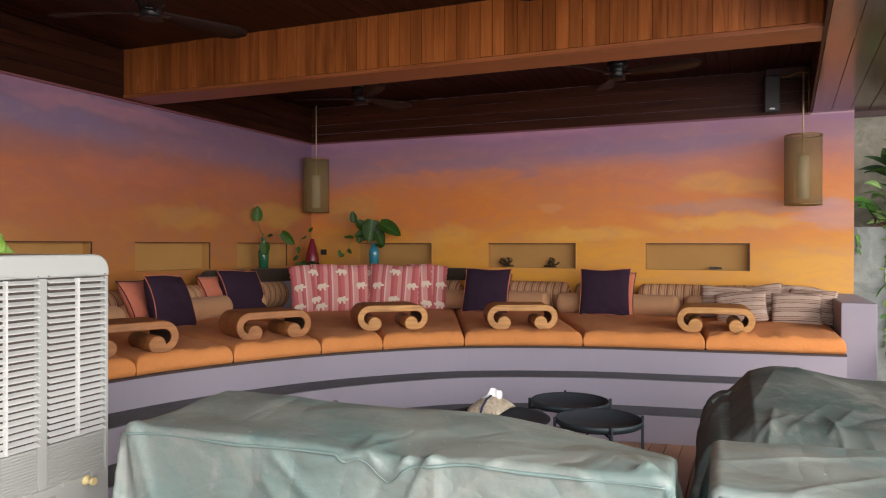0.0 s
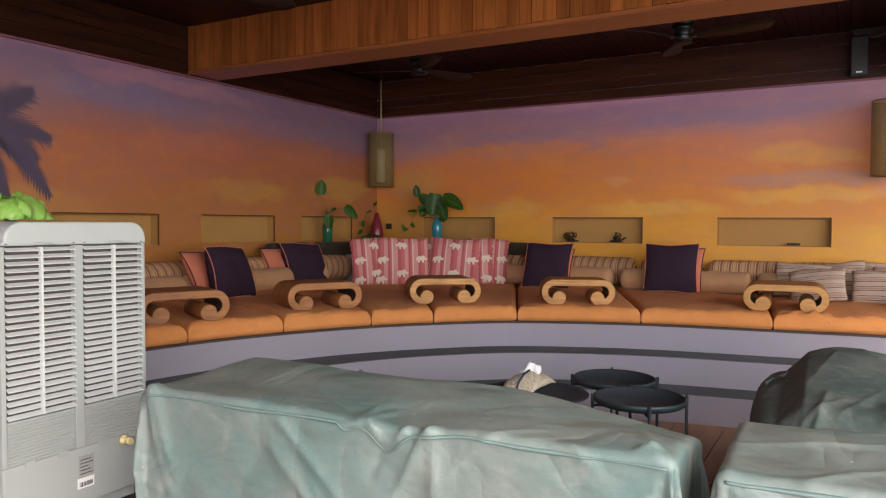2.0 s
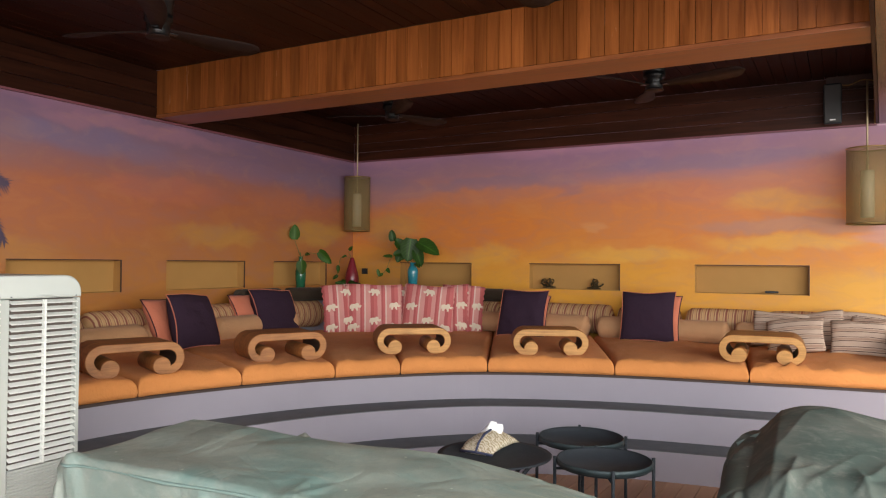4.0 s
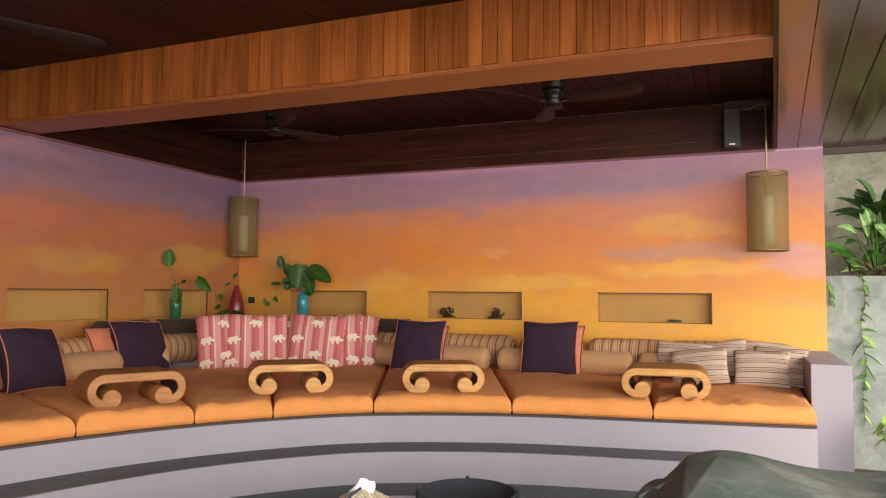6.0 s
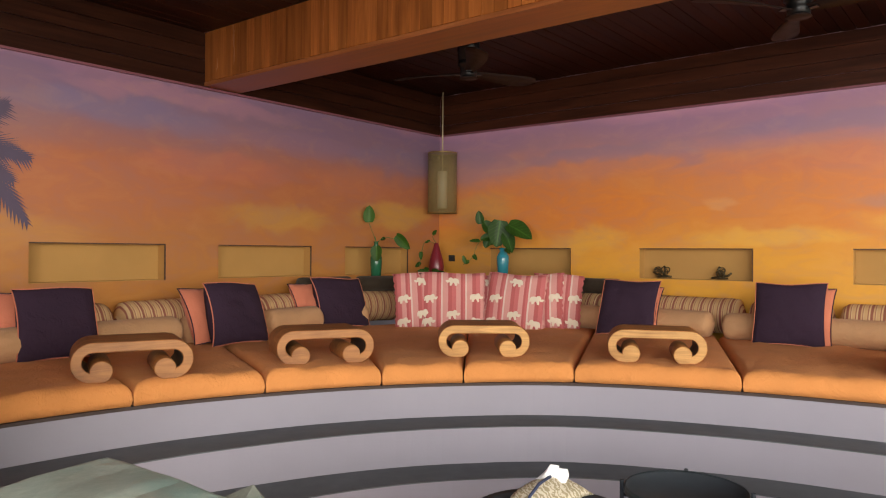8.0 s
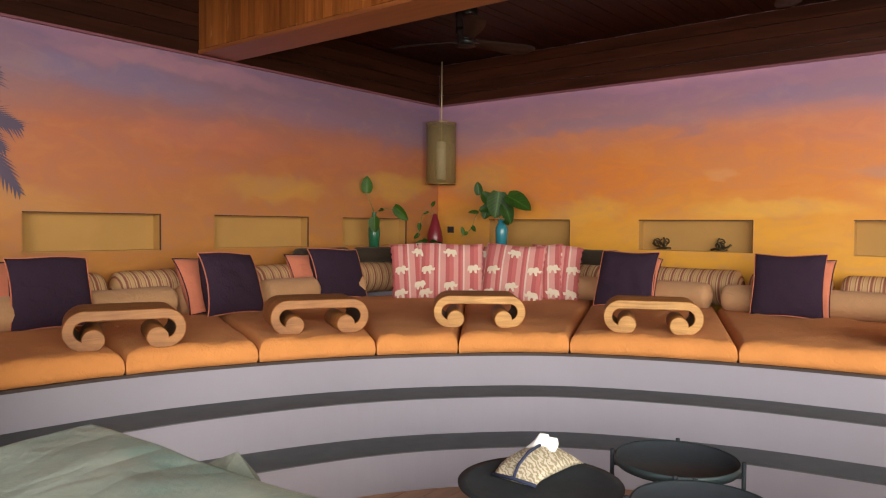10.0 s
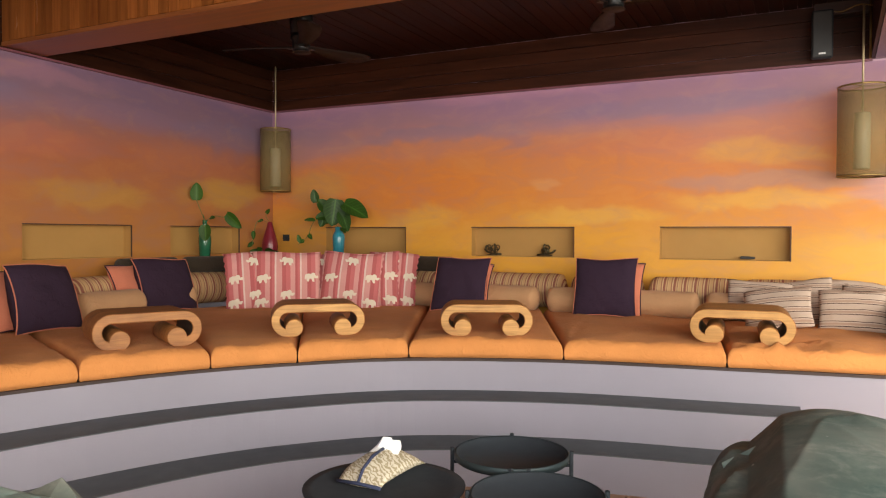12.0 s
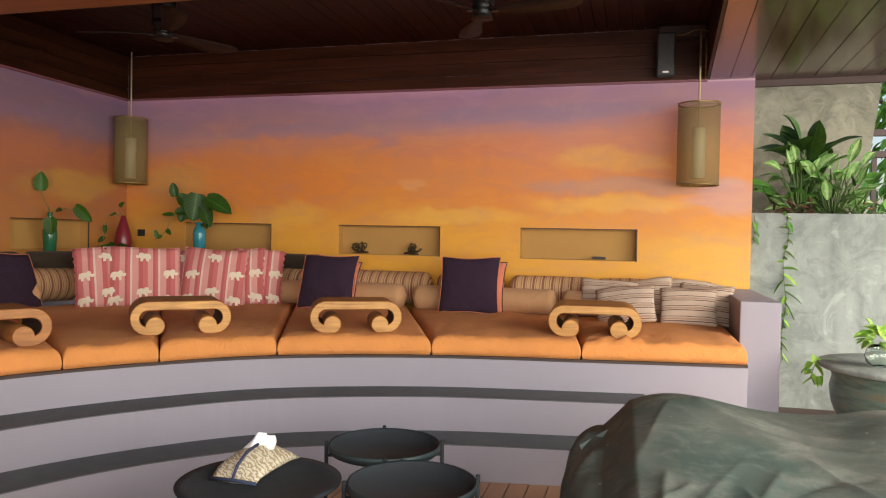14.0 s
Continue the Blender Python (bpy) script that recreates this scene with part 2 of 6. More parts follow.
M_plank = wood("beam_plank", (0.20, 0.055, 0.016), (0.42, 0.14, 0.045), 0, 0.35)
M_soffit = wood("soffit_boards", (0.065, 0.03, 0.022), (0.15, 0.07, 0.05), 1, 0.17, spec=0.7)
M_trim = plain("dark_trim", (0.06, 0.03, 0.025), 0.5)
M_orange = None


def concrete(name, a, b):
    k = Nodes(name)
    v = k.coords()
    n = k.noise(v, 1.6, 6, 0.65, 0.5)
    c = k.ramp(n, [(0.3, a), (0.7, b)])
    streak = k.noise(k.coords((5, 5, 0.6)), 1.5, 4)
    c = k.mix(k.ramp(streak, [(0.5, (0, 0, 0)), (0.8, (0.5,) * 3)]), c, tuple(x * 0.6 for x in a))
    patch = k.noise(k.coords((1, 1, 1), (0.3, 0.2, 0.9)), 3.4, 8, 0.72, 1.4)
    c = k.mix(k.ramp(patch, [(0.40, (0.55,) * 3), (0.50, (0, 0, 0))]), c, tuple(x * 0.72 for x in a))
    c = k.mix(k.ramp(patch, [(0.56, (0, 0, 0)), (0.66, (0.55,) * 3)]), c, tuple(min(0.8, x * 1.18) for x in b))
    c = k.mix(k.ramp(k.noise(v, 40, 5, 0.8), [(0.62, (0, 0, 0)), (0.70, (0.5,) * 3)]), c, (0.20, 0.19, 0.15))
    k.bump(k.noise(v, 14, 6), 0.30, 0.012)
    return k.set(c, 0.85)


M_conc = concrete("grey_concrete", (0.21, 0.245, 0.23), (0.355, 0.395, 0.375))
M_conc2 = concrete("mossy_concrete", (0.13, 0.13, 0.095), (0.26, 0.25, 0.19))
M_soil = plain("soil", (0.045, 0.028, 0.018), 0.95, vary=0.4, scale=20, bump=0.6, fine=40)
M_lawn = plain("ground_earth", (0.13, 0.14, 0.08), 0.9, vary=0.3)


def cloth(name, color, rough=0.9, weave=260.0, vary=0.14, sheen=0.1):
    k = Nodes(name)
    v = k.coords()
    c = k.mix(k.noise(v, 5, 4), tuple(x * (1 - vary) for x in color), tuple(min(1, x * (1 + vary)) for x in color))
    c = k.mix(k.math("MULTIPLY", k.noise(v, weave, 2), 0.3), c, tuple(x * 0.7 for x in color))
    ridge = k.math("ABSOLUTE", k.math("SUBTRACT", k.noise(k.coords((1, 1.6, 1)), 13, 3, 0.55, 1.2), 0.5))
    h = k.math("ADD", k.math("MULTIPLY", k.noise(v, 8, 3, 0.5, 1.5), 0.9), k.math("MULTIPLY", k.noise(v, weave, 2), 0.12))
    h = k.math("ADD", h, k.math("MULTIPLY", ridge, -0.9))
    k.bump(h, 0.55, 0.016)
    k.b.inputs["Sheen Weight"].default_value = sheen
    return k.set(c, rough, None, 0.2)


M_orange = cloth("orange_canvas", (0.70, 0.280, 0.088), sheen=0.03)
M_purple = cloth("aubergine_canvas", (0.036, 0.019, 0.036), sheen=0.0)
M_coral = cloth("coral_canvas", (0.62, 0.20, 0.12))
M_beige = cloth("tan_canvas", (0.52, 0.29, 0.15))
M_brown = cloth("dark_brown_canvas", (0.045, 0.033, 0.022))


def striped(name, stops, axis, period, warp=0.0):
    """Woven stripes across the axis."""
    k = Nodes(name)
    sep = k.n("SeparateXYZ")
    k.link(k.coords(), sep.inputs[0])
    a = k.math("MULTIPLY", sep.outputs[axis], 1.0 / period)
    a = k.math("MULTIPLY_ADD", k.noise(k.coords(), 6, 2), warp, a)
    f = k.math("FRACT", a)
    x = k.n("ValToRGB")
    x.color_ramp.interpolation = "CONSTANT"
    e = x.color_ramp.elements
    while len(e) < len(stops):
        e.new(0.5)
    for el, (p, c) in zip(e, stops):
        el.position, el.color = p, (*c, 1)
    k.link(f, x.inputs["Fac"])
    v = k.coords()
    c = k.mix(k.math("MULTIPLY", k.noise(v, 240, 2), 0.3), x.outputs["Color"], (0.2, 0.12, 0.08))
    k.bump(k.math("ADD", k.noise(v, 10, 3, 0.5, 1.0), k.math("MULTIPLY", k.noise(v, 240, 2), 0.15)), 0.3, 0.01)
    return k.set(c, 0.9, None, 0.2)


T1, T2, T3 = (0.64, 0.40, 0.20), (0.33, 0.12, 0.08), (0.70, 0.49, 0.27)
M_stripe = striped("striped_bolster_cloth", [(0, T1), (0.28, T2), (0.36, T3), (0.5, T2), (0.72, T1), (0.86, T2), (0.92, T3)], 0, 0.075, 0.05)
W1, W2, W3 = (0.58, 0.45, 0.36), (0.075, 0.04, 0.035), (0.44, 0.30, 0.23)
M_white = striped("cream_striped_cloth", [(0, W1), (0.30, W2), (0.37, W1), (0.44, W3), (0.62, W1), (0.72, W2), (0.78, W1)], 2, 0.075, 0.08)
P1, P2, P3, PW = (0.60, 0.16, 0.17), (0.70, 0.33, 0.31), (0.50, 0.12, 0.125), (0.78, 0.58, 0.52)
M_elephant = striped("rose_striped_cloth", [(0, P1), (0.17, P2), (0.36, P3), (0.45, P1), (0.55, PW), (0.62, P2), (0.84, P3)], 0, 0.20, 0.02)
M_motif = plain("cream_print", (0.72, 0.62, 0.50), 0.9)


def tarp(name, a, b, c3, sheen=0.45, crease=0.55, gloss=0.45, scuff=(0.30, 0.34, 0.31), rubs=0.3):
    k = Nodes(name)
    v = k.coords()
    n = k.noise(v, 1.7, 6, 0.6, 0.8)
    c = k.ramp(n, [(0.32, a), (0.55, b), (0.75, c3)])
    dust = k.noise(v, 5.5, 7, 0.7)
    c = k.mix(k.ramp(dust, [(0.50, (0, 0, 0)), (0.75, (0.5,) * 3)]), c, (0.30, 0.31, 0.27))
    c = k.mix(k.ramp(k.noise(v, 2.4, 4, 0.6), [(0.52, (0, 0, 0)), (0.66, (0.5,) * 3)]), c, tuple(x * 1.0 for x in a))
    spots = k.n("TexVoronoi")
    spots.inputs["Scale"].default_value = 9
    k.link(v, spots.inputs["Vector"])
    c = k.mix(k.ramp(spots.outputs["Distance"], [(0.03, (0.7,) * 3), (0.05, (0, 0, 0))]), c, (0.55, 0.58, 0.52))
    cr = k.math("ABSOLUTE", k.math("SUBTRACT", k.noise(k.coords((1.0, 1.0, 0.8), (0.4, 0.7, 0.6)), 1.5, 1, 0.4, 1.2), 0.5))
    cr2 = k.math("ABSOLUTE", k.math("SUBTRACT", k.noise(k.coords((1.0, 1.0, 1.0), (0.9, 0.1, 0.2)), 4.0, 2, 0.5, 0.8), 0.5))
    hh = k.math("ADD", k.math("MULTIPLY", cr, 1.1), k.math("MULTIPLY", cr2, 0.45))
    hh = k.math("ADD", hh, k.math("MULTIPLY", k.noise(v, 12, 5, 0.65), 0.12))
    rub = k.math("ABSOLUTE", k.math("SUBTRACT", k.noise(k.coords((0.9, 1.6, 1.1), (0.3, 0.9, 0.7)), 3.2, 3, 0.55, 1.0), 0.5))
    c = k.mix(k.math("MULTIPLY", k.ramp(rub, [(0.0, (rubs,) * 3), (0.05, (0, 0, 0))]), k.ramp(dust, [(0.42, (0, 0, 0)), (0.6, (1, 1, 1))])), c, scuff)
    k.bump(hh, crease, 0.05)
    return k.set(c, k.math("MULTIPLY_ADD", n, 0.25, sheen - 0.12), None, gloss)


M_tarp = tarp("green_tarp", (0.110, 0.188, 0.176), (0.185, 0.222, 0.198), (0.26, 0.305, 0.275), crease=0.75)
M_tarp2 = tarp("grey_tarp", (0.068, 0.110, 0.098), (0.140, 0.154, 0.134), (0.215, 0.222, 0.196), 0.75, 0.35, 0.22, (0.32, 0.325, 0.285), 0.22)
M_black = plain("black_powdercoat", (0.017, 0.023, 0.030), 0.82, 0.0, vary=0.25, scale=10)
M_blackrim = plain("dark_teal_metal", (0.035, 0.055, 0.06), 0.5, 0.35)
M_teak = None


def teak(name, dark, light, axis):
    k = Nodes(name)
    s = [22.0] * 3
    s[axis] = 2.0
    g = k.noise(k.coords(tuple(s)), 1.0, 6, 0.6, 2.0)
    w = k.noise(k.coords((3, 3, 3)), 2.0, 3)
    c = k.ramp(k.math("MULTIPLY_ADD", w, 0.4, k.math("MULTIPLY", g, 0.7)), [(0.35, dark), (0.7, light)])
    k.bump(g, 0.15, 0.003)
    return k.set(c, 0.5, None, 0.4)


M_teak = teak("teak", (0.17, 0.062, 0.018), (0.46, 0.195, 0.062), 0)
M_teak_end = teak("teak_end_grain", (0.30, 0.135, 0.035), (0.60, 0.32, 0.10), 0)
M_teak_b = teak("brown_teak", (0.12, 0.042, 0.014), (0.36, 0.14, 0.042), 0)
M_teak_end_b = teak("brown_teak_end_grain", (0.17, 0.065, 0.020), (0.42, 0.18, 0.058), 0)
# Darker colour for the inner faces of the scrolls.
M_teak_dark = plain("dark_inner_teak", (0.04, 0.022, 0.016), 0.6)
M_plastic = plain("white_plastic", (0.46, 0.50, 0.475), 0.4, vary=0.04, scale=3)
M_plastic_g = plain("pale_grey_plastic", (0.38, 0.41, 0.385), 0.45, vary=0.05, scale=3)
# White plastic lightened in colour to make up for light the slats miss.
M_slat = plain("brightened_louvre_plastic", (0.66, 0.69, 0.66), 0.4, vary=0.04, scale=3)
M_louvre_dark = plain("cooler_inside", (0.10, 0.08, 0.07), 0.8)
M_cream = plain("ivory_knob_plastic", (0.72, 0.62, 0.30), 0.35)
M_rubber = plain("black_rubber", (0.02, 0.02, 0.02), 0.6)

# ---------- structure ----------
WALL_TOP = 2.535
NZ0, NZ1 = 1.085, 1.348          # niches, sill and head
NICHES_N = [(0.66, 1.575), (2.245, 3.198), (3.897, 4.855)]
NICHES_W = [(-5.50, -4.60), (-4.098, -3.163), (-2.722, -1.778), (-1.375, -0.50)]
MURAL_END = 5.712


def wall_with_niches(name, axis, start, end, niches, material, thick, label):
    """A wall with recesses; it runs along the axis, its face at 0."""
    bm = bmesh.new()

    def slab(a0, a1, d0, d1, z0, z1, mat=0):
        if axis == "x":
            box_into(bm, a0, a1, d0, d1, z0, z1, mat=mat)
        else:
            box_into(bm, -d1, -d0, a0, a1, z0, z1, mat=mat)
    slab(start, end, 0, thick, 0, NZ0)
    slab(start, end, 0, thick, NZ1, 2.98)
    at = start
    for a, b in sorted(niches):
        slab(at, a, 0, thick, NZ0, NZ1)
        at = b
    slab(at, end, 0, thick, NZ0, NZ1)
    ob = part(name, bm, [material], None, label, kind="structure")
    for a, b in niches:
        bn = bmesh.new()
        d = 0.10
        e = 0.004
        if axis == "x":
            box_into(bn, a, b, d, d + 0.02, NZ0, NZ1)
            box_into(bn, a, a + e, 0.012, d, NZ0, NZ1)
            box_into(bn, b - e, b, 0.012, d, NZ0, NZ1)
            box_into(bn, a + e, b - e, 0.012, d, NZ0, NZ0 + e)
            box_into(bn, a + e, b - e, 0.012, d, NZ1 - e, NZ1)
        else:
            box_into(bn, -d - 0.02, -d, a, b, NZ0, NZ1)
            box_into(bn, -d, -0.012, a, a + e, NZ0, NZ1)
            box_into(bn, -d, -0.012, b - e, b, NZ0, NZ1)
            box_into(bn, -d, -0.012, a + e, b - e, NZ0, NZ0 + e)
            box_into(bn, -d, -0.012, a + e, b - e, NZ1 - e, NZ1)
        part("niche_lining", bn, M_niche, ob, "ochre plastered recess lining")
        # Dark strips stand for the line of shade at the recess's head and side.
        be = bmesh.new()
        e = 0.007
        if axis == "x":
            box_into(be, a, b, 0.001, 0.0115, NZ1 - e, NZ1)
            box_into(be, b - e, b, 0.001, 0.0115, NZ0, NZ1 - e)
        else:
            box_into(be, -0.0115, -0.001, a, b, NZ1 - e, NZ1)
            box_into(be, -0.0115, -0.001, b - e, b, NZ0, NZ1 - e)
        part("edge_strip", be, M_trim, ob, "thin dark brown strip standing for shade at the recess edge")
    return ob


wall_with_niches("wall_north", "x", -0.25, MURAL_END, NICHES_N, M_mural_n, 0.25, "sunset mural wall painted violet, orange and yellow with recessed niches")
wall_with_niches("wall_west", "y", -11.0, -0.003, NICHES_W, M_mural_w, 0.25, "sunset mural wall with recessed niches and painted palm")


def catmull(ctrl, per=8):
    P = [Vector(p) for p in ctrl]
    P = [P[0] * 2 - P[1]] + P + [P[-1] * 2 - P[-2]]
    out = []
    for i in range(1, len(P) - 2):
        a, b, c, d = P[i - 1:i + 3]
        for k in range(per):
            t = k / per
            out.append(0.5 * ((2 * b) + (c - a) * t + (2 * a - 5 * b + 4 * c - d) * t * t + (3 * b - a - 3 * c + d) * t ** 3))
    out.append(P[-2].copy())
    return out


SEAT = catmull([(1.42, -6.9), (1.46, -5.8), (1.51, -4.80), (1.64, -4.09), (1.97, -3.33), (2.40, -2.75), (2.90, -2.32), (3.69, -1.99), (4.56, -1.82), (5.484, -1.66)])


def offset(line, d):
    out = []
    for i, p in enumerate(line):
        t = (line[min(i + 1, len(line) - 1)] - line[max(i - 1, 0)]).normalized()
        wide = 1.0 + 0.12 * min(1.0, max(0.0, (-2.9 - p.y) / 1.4)) * (d > 0.01)
        out.append(p + Vector((t.y, -t.x)) * d * wide)
    out[-1] = Vector((line[-1].x, out[-1].y))
    return out


STEP_END = 4.92


def clip(line):
    """The line cut off where the steps stop short of the bench's end wall."""
    kept = [p for p in line if p.x < STEP_END]
    nxt = line[len(kept)]
    return kept + [kept[-1].lerp(nxt, (STEP_END - kept[-1].x) / (nxt.x - kept[-1].x))]


def ring(a, b, z0, z1):
    return prism([tuple(p) for p in a] + [tuple(p) for p in reversed(b)], z0, z1)


T1C, T2C = offset(SEAT, 0.27), offset(SEAT, 0.54)
bench = prism([tuple(p) for p in SEAT] + [(5.484, -0.003), (0.003, -0.003), (0.003, -6.9)], 0.0, 0.545)
part("bench_base", bench, M_lilac, None, "curved lilac-painted masonry bench base along the walls", kind="structure")
part("step_upper", ring(clip(T1C), clip(offset(SEAT, 0.003)), 0.0, 0.372), M_lilac, None, "curved lilac-painted masonry step below the bench", kind="structure")
part("step_lower", ring(clip(T2C), clip(offset(SEAT, 0.273)), 0.0, 0.184), M_lilac, None, "curved lilac-painted lower masonry step", kind="structure")
part("tread_upper", ring(clip(offset(SEAT, 0.268)), clip(offset(SEAT, 0.004)), 0.372, 0.377), M_tread, None, "charcoal-painted curved step tread", kind="structure")
part("tread_lower", ring(clip(offset(SEAT, 0.538)), clip(offset(SEAT, 0.274)), 0.184, 0.189), M_tread, None, "charcoal-painted curved lower step tread", kind="structure")
part("seat_board", ring(offset(SEAT, 0.006), offset(SEAT, -1.2), 0.546, 0.562), M_gap, None, "dark thin seat board edge under the cushions", kind="structure")
arm = part("bench_end_wall", box(5.488, 5.725, -1.25, -0.004, 0.0, 0.895, 0.008), M_lilac, None, "lilac-painted end wall of the built-in bench", kind="structure")

# ceiling, beams and soffit
def boards_into(bm, x0, x1, y0, y1, z0, z1, width, along, gap=0.004):
    a0, a1 = (x0, x1) if along == "y" else (y0, y1)
    n = max(1, round((a1 - a0) / width))
    w = (a1 - a0) / n
    for i in range(n):
        p, q = a0 + i * w + gap / 2, a0 + (i + 1) * w - gap / 2
        dz = (i * 7 % 5) * 0.0006
        if along == "y":
            box_into(bm, p, q, y0, y1, z0 + dz, z1)
        else:
            box_into(bm, x0, x1, p, q, z0 + dz, z1)


CZ = 2.95
bm = bmesh.new()
boards_into(bm, 0.0, 5.45, -2.56, -0.024, CZ, CZ + 0.03, 0.095, "y")
boards_into(bm, 0.0, 5.45, -5.4, -2.88, CZ, CZ + 0.03, 0.095, "y")
part("ceiling", bm, M_ceil, None, "dark reddish-brown boarded timber ceiling", kind="structure")
# South of the near beam the deck is an unseen addition that blocks skylight.
part("ceiling_deck", box(-0.25, 5.45, -9.0, 0.25, CZ + 0.032, CZ + 0.12), M_trim, None, "dark deck above the ceiling boards, extended unseen southwards to block skylight", kind="structure")


def fascia(name, x0, x1, y0, y1, along):
    bm = bmesh.new()
    n = 4
    h = (CZ - WALL_TOP) / n
    for i in range(n):
        box_into(bm, x0, x1, y0, y1, WALL_TOP + 0.004 + i * h, WALL_TOP + (i + 1) * h - 0.001)
    return part(name, bm, M_fascia if along == "x" else M_ceil, None, "dark timber fascia boards above the mural", kind="structure")


fascia("fascia_north", 0.024, 5.40, -0.022, -0.002, "x")
fascia("fascia_west", 0.002, 0.022, -5.4, -0.024, "y")
part("trim_north", box(0.02, 5.36, -0.034, -0.003, WALL_TOP - 0.012, WALL_TOP + 0.003), plain("plum_trim", (0.20, 0.07, 0.09), 0.4), None, "thin plum trim line on top of the mural", kind="structure")
part("trim_west", box(0.003, 0.034, -5.4, -0.034, WALL_TOP - 0.012, WALL_TOP + 0.003), bpy.data.materials["plum_trim"], None, "thin plum trim line on top of the mural", kind="structure")


def beam(name, y0, y1):
    """A boxed beam with upright boards on its faces and a plank under it."""
    bm = bmesh.new()
    boards_into(bm, 0.024, 5.42, y0, y0 + 0.02, 2.575, CZ, 0.085, "y")
    boards_into(bm, 0.024, 5.42, y1 - 0.02, y1, 2.575, CZ, 0.085, "y")
    part(name + "_plank", box(0.024, 5.42, y0 - 0.004, y1 + 0.004, 2.545, 2.573, 0.002), M_plank, None, "reddish timber plank under the beam", kind="structure")
    box_into(bm, 0.03, 5.40, y0 + 0.022, y1 - 0.022, 2.576, CZ - 0.002)
    return part(name, bm, M_beam, None, "boxed reddish timber beam clad in upright boards", kind="structure")


beam("beam_middle", -2.87, -2.56)
beam("beam_near", -5.71, -5.40)

SKEW = pose(5.375, 0, 0, 0, 0, -2.4)
bm = bmesh.new()
boards_into(bm, 0.0, 2.25, -5.75, 0.10, 0, 0.03, 0.15, "y", 0.005)
so = part("soffit", bm, M_soffit, None, "glossy varnished timber soffit boards over the terrace", kind="structure")
so.matrix_basis = pose(5.375, 0, WALL_TOP + 0.002, 0, 0, -2.4)
bm = bmesh.new()
for i in range(4):
    box_into(bm, -0.022, -0.002, -5.75, -0.03, WALL_TOP + 0.002 + i * 0.104, WALL_TOP + 0.102 + i * 0.104)
fs = part("soffit_side", bm, M_ceil, None, "dark timber side of the soffit", kind="structure")
fs.matrix_basis = SKEW
bm = box(0.30, 2.25, 0.104, 0.15, WALL_TOP - 0.045, WALL_TOP + 0.2)
ft = part("soffit_trim", bm, M_trim, None, "dark trim along the soffit's far edge", kind="structure")
ft.matrix_basis = SKEW
bm = box(-0.0, 2.27, -5.75, 0.15, WALL_TOP + 0.25, WALL_TOP + 0.5)
rf = part("roof", bm, M_trim, None, "dark roof slab over the terrace", kind="structure")
rf.matrix_basis = SKEW

# ground, planter and outside
ground = part("ground", box(-60, 80, -60, 80, -0.5, -0.06), M_lawn, None, "bare earth ground around the terrace", kind="structure")
part("planter_wall", box(MURAL_END + 0.002, 9.6, 0.075, 0.26, -0.06, 1.495, 0.006), M_conc, None, "grey weathered concrete planter wall", kind="structure")
part("planter_soil", box(MURAL_END + 0.002, 9.6, 0.262, 1.3, 0.9, 1.44), M_soil, None, "dark soil filling the raised planter", kind="structure")
bm = prism([(MURAL_END - 0.2, 0.0), (6.945, 0.0), (6.83, 0.9), (6.67, 2.2), (MURAL_END - 0.2, 2.2)], 0, 0.18)
bw = part("concrete_back_wall", bm, M_conc2, None, "mossy concrete wall behind the planter with a slanting end", kind="structure")
bw.matrix_basis = Matrix(((1, 0, 0, 0), (0, 0, 1, 1.05), (0, -1, 0, 3.1), (0, 0, 0, 1)))

# floor
fl = part("floor", box(0.0, 9.4, -11.0, 0.07, -0.06, -0.022), M_gap, None, "terrace floor decked with brown boards", kind="structure")
bd = None
BW = 0.098
for i in range(int(6.3 / BW)):
    if bd is None:
        bd = mesh_of(box(0.003, BW - 0.003, -9.5, -1.55, -0.0215, 0.0), "floor_board")
        bd.materials.append(None)
        bd.materials[0] = wood("deck_board_single", (0.36, 0.19, 0.115), (0.52, 0.30, 0.19), 1, 0.55)
    o = part("floor_board", bd, None, fl)
    o.location = (2.0 + i * BW, (i * 37 % 11) * 0.002, -(i * 13 % 4) * 0.0007)

# ---------- seating ----------
def nearest(line, p):
    return min(range(len(line)), key=lambda i: (line[i] - Vector(p)).length)


SEAM_FRONT = [(1.42, -6.9), (1.46, -5.95), (1.50, -5.05), (1.60, -4.27), (1.80, -3.66), (2.11, -3.11), (2.41, -2.76), (2.87, -2.32), (3.70, -1.99), (4.56, -1.82), (5.484, -1.66)]
SEAM_BACK = [(0.30, -6.9), (0.30, -5.9), (0.30, -4.9), (0.30, -3.95), (0.30, -2.95), (0.32, -1.75), (0.95, -0.75), (1.98, -0.30), (3.02, -0.30), (4.35, -0.30), (5.484, -0.30)]
FRONT = offset(SEAT, -0.004)


def along(line, t):
    """The point at the share t of a line's length."""
    ls = [0.0]
    for a, b in zip(line, line[1:]):
        ls.append(ls[-1] + (b - a).length)
    s = t * ls[-1]
    for i in range(len(line) - 1):
        if s <= ls[i + 1] + 1e-9:
            return line[i].lerp(line[i + 1], (s - ls[i]) / max(1e-9, ls[i + 1] - ls[i]))
    return line[-1]


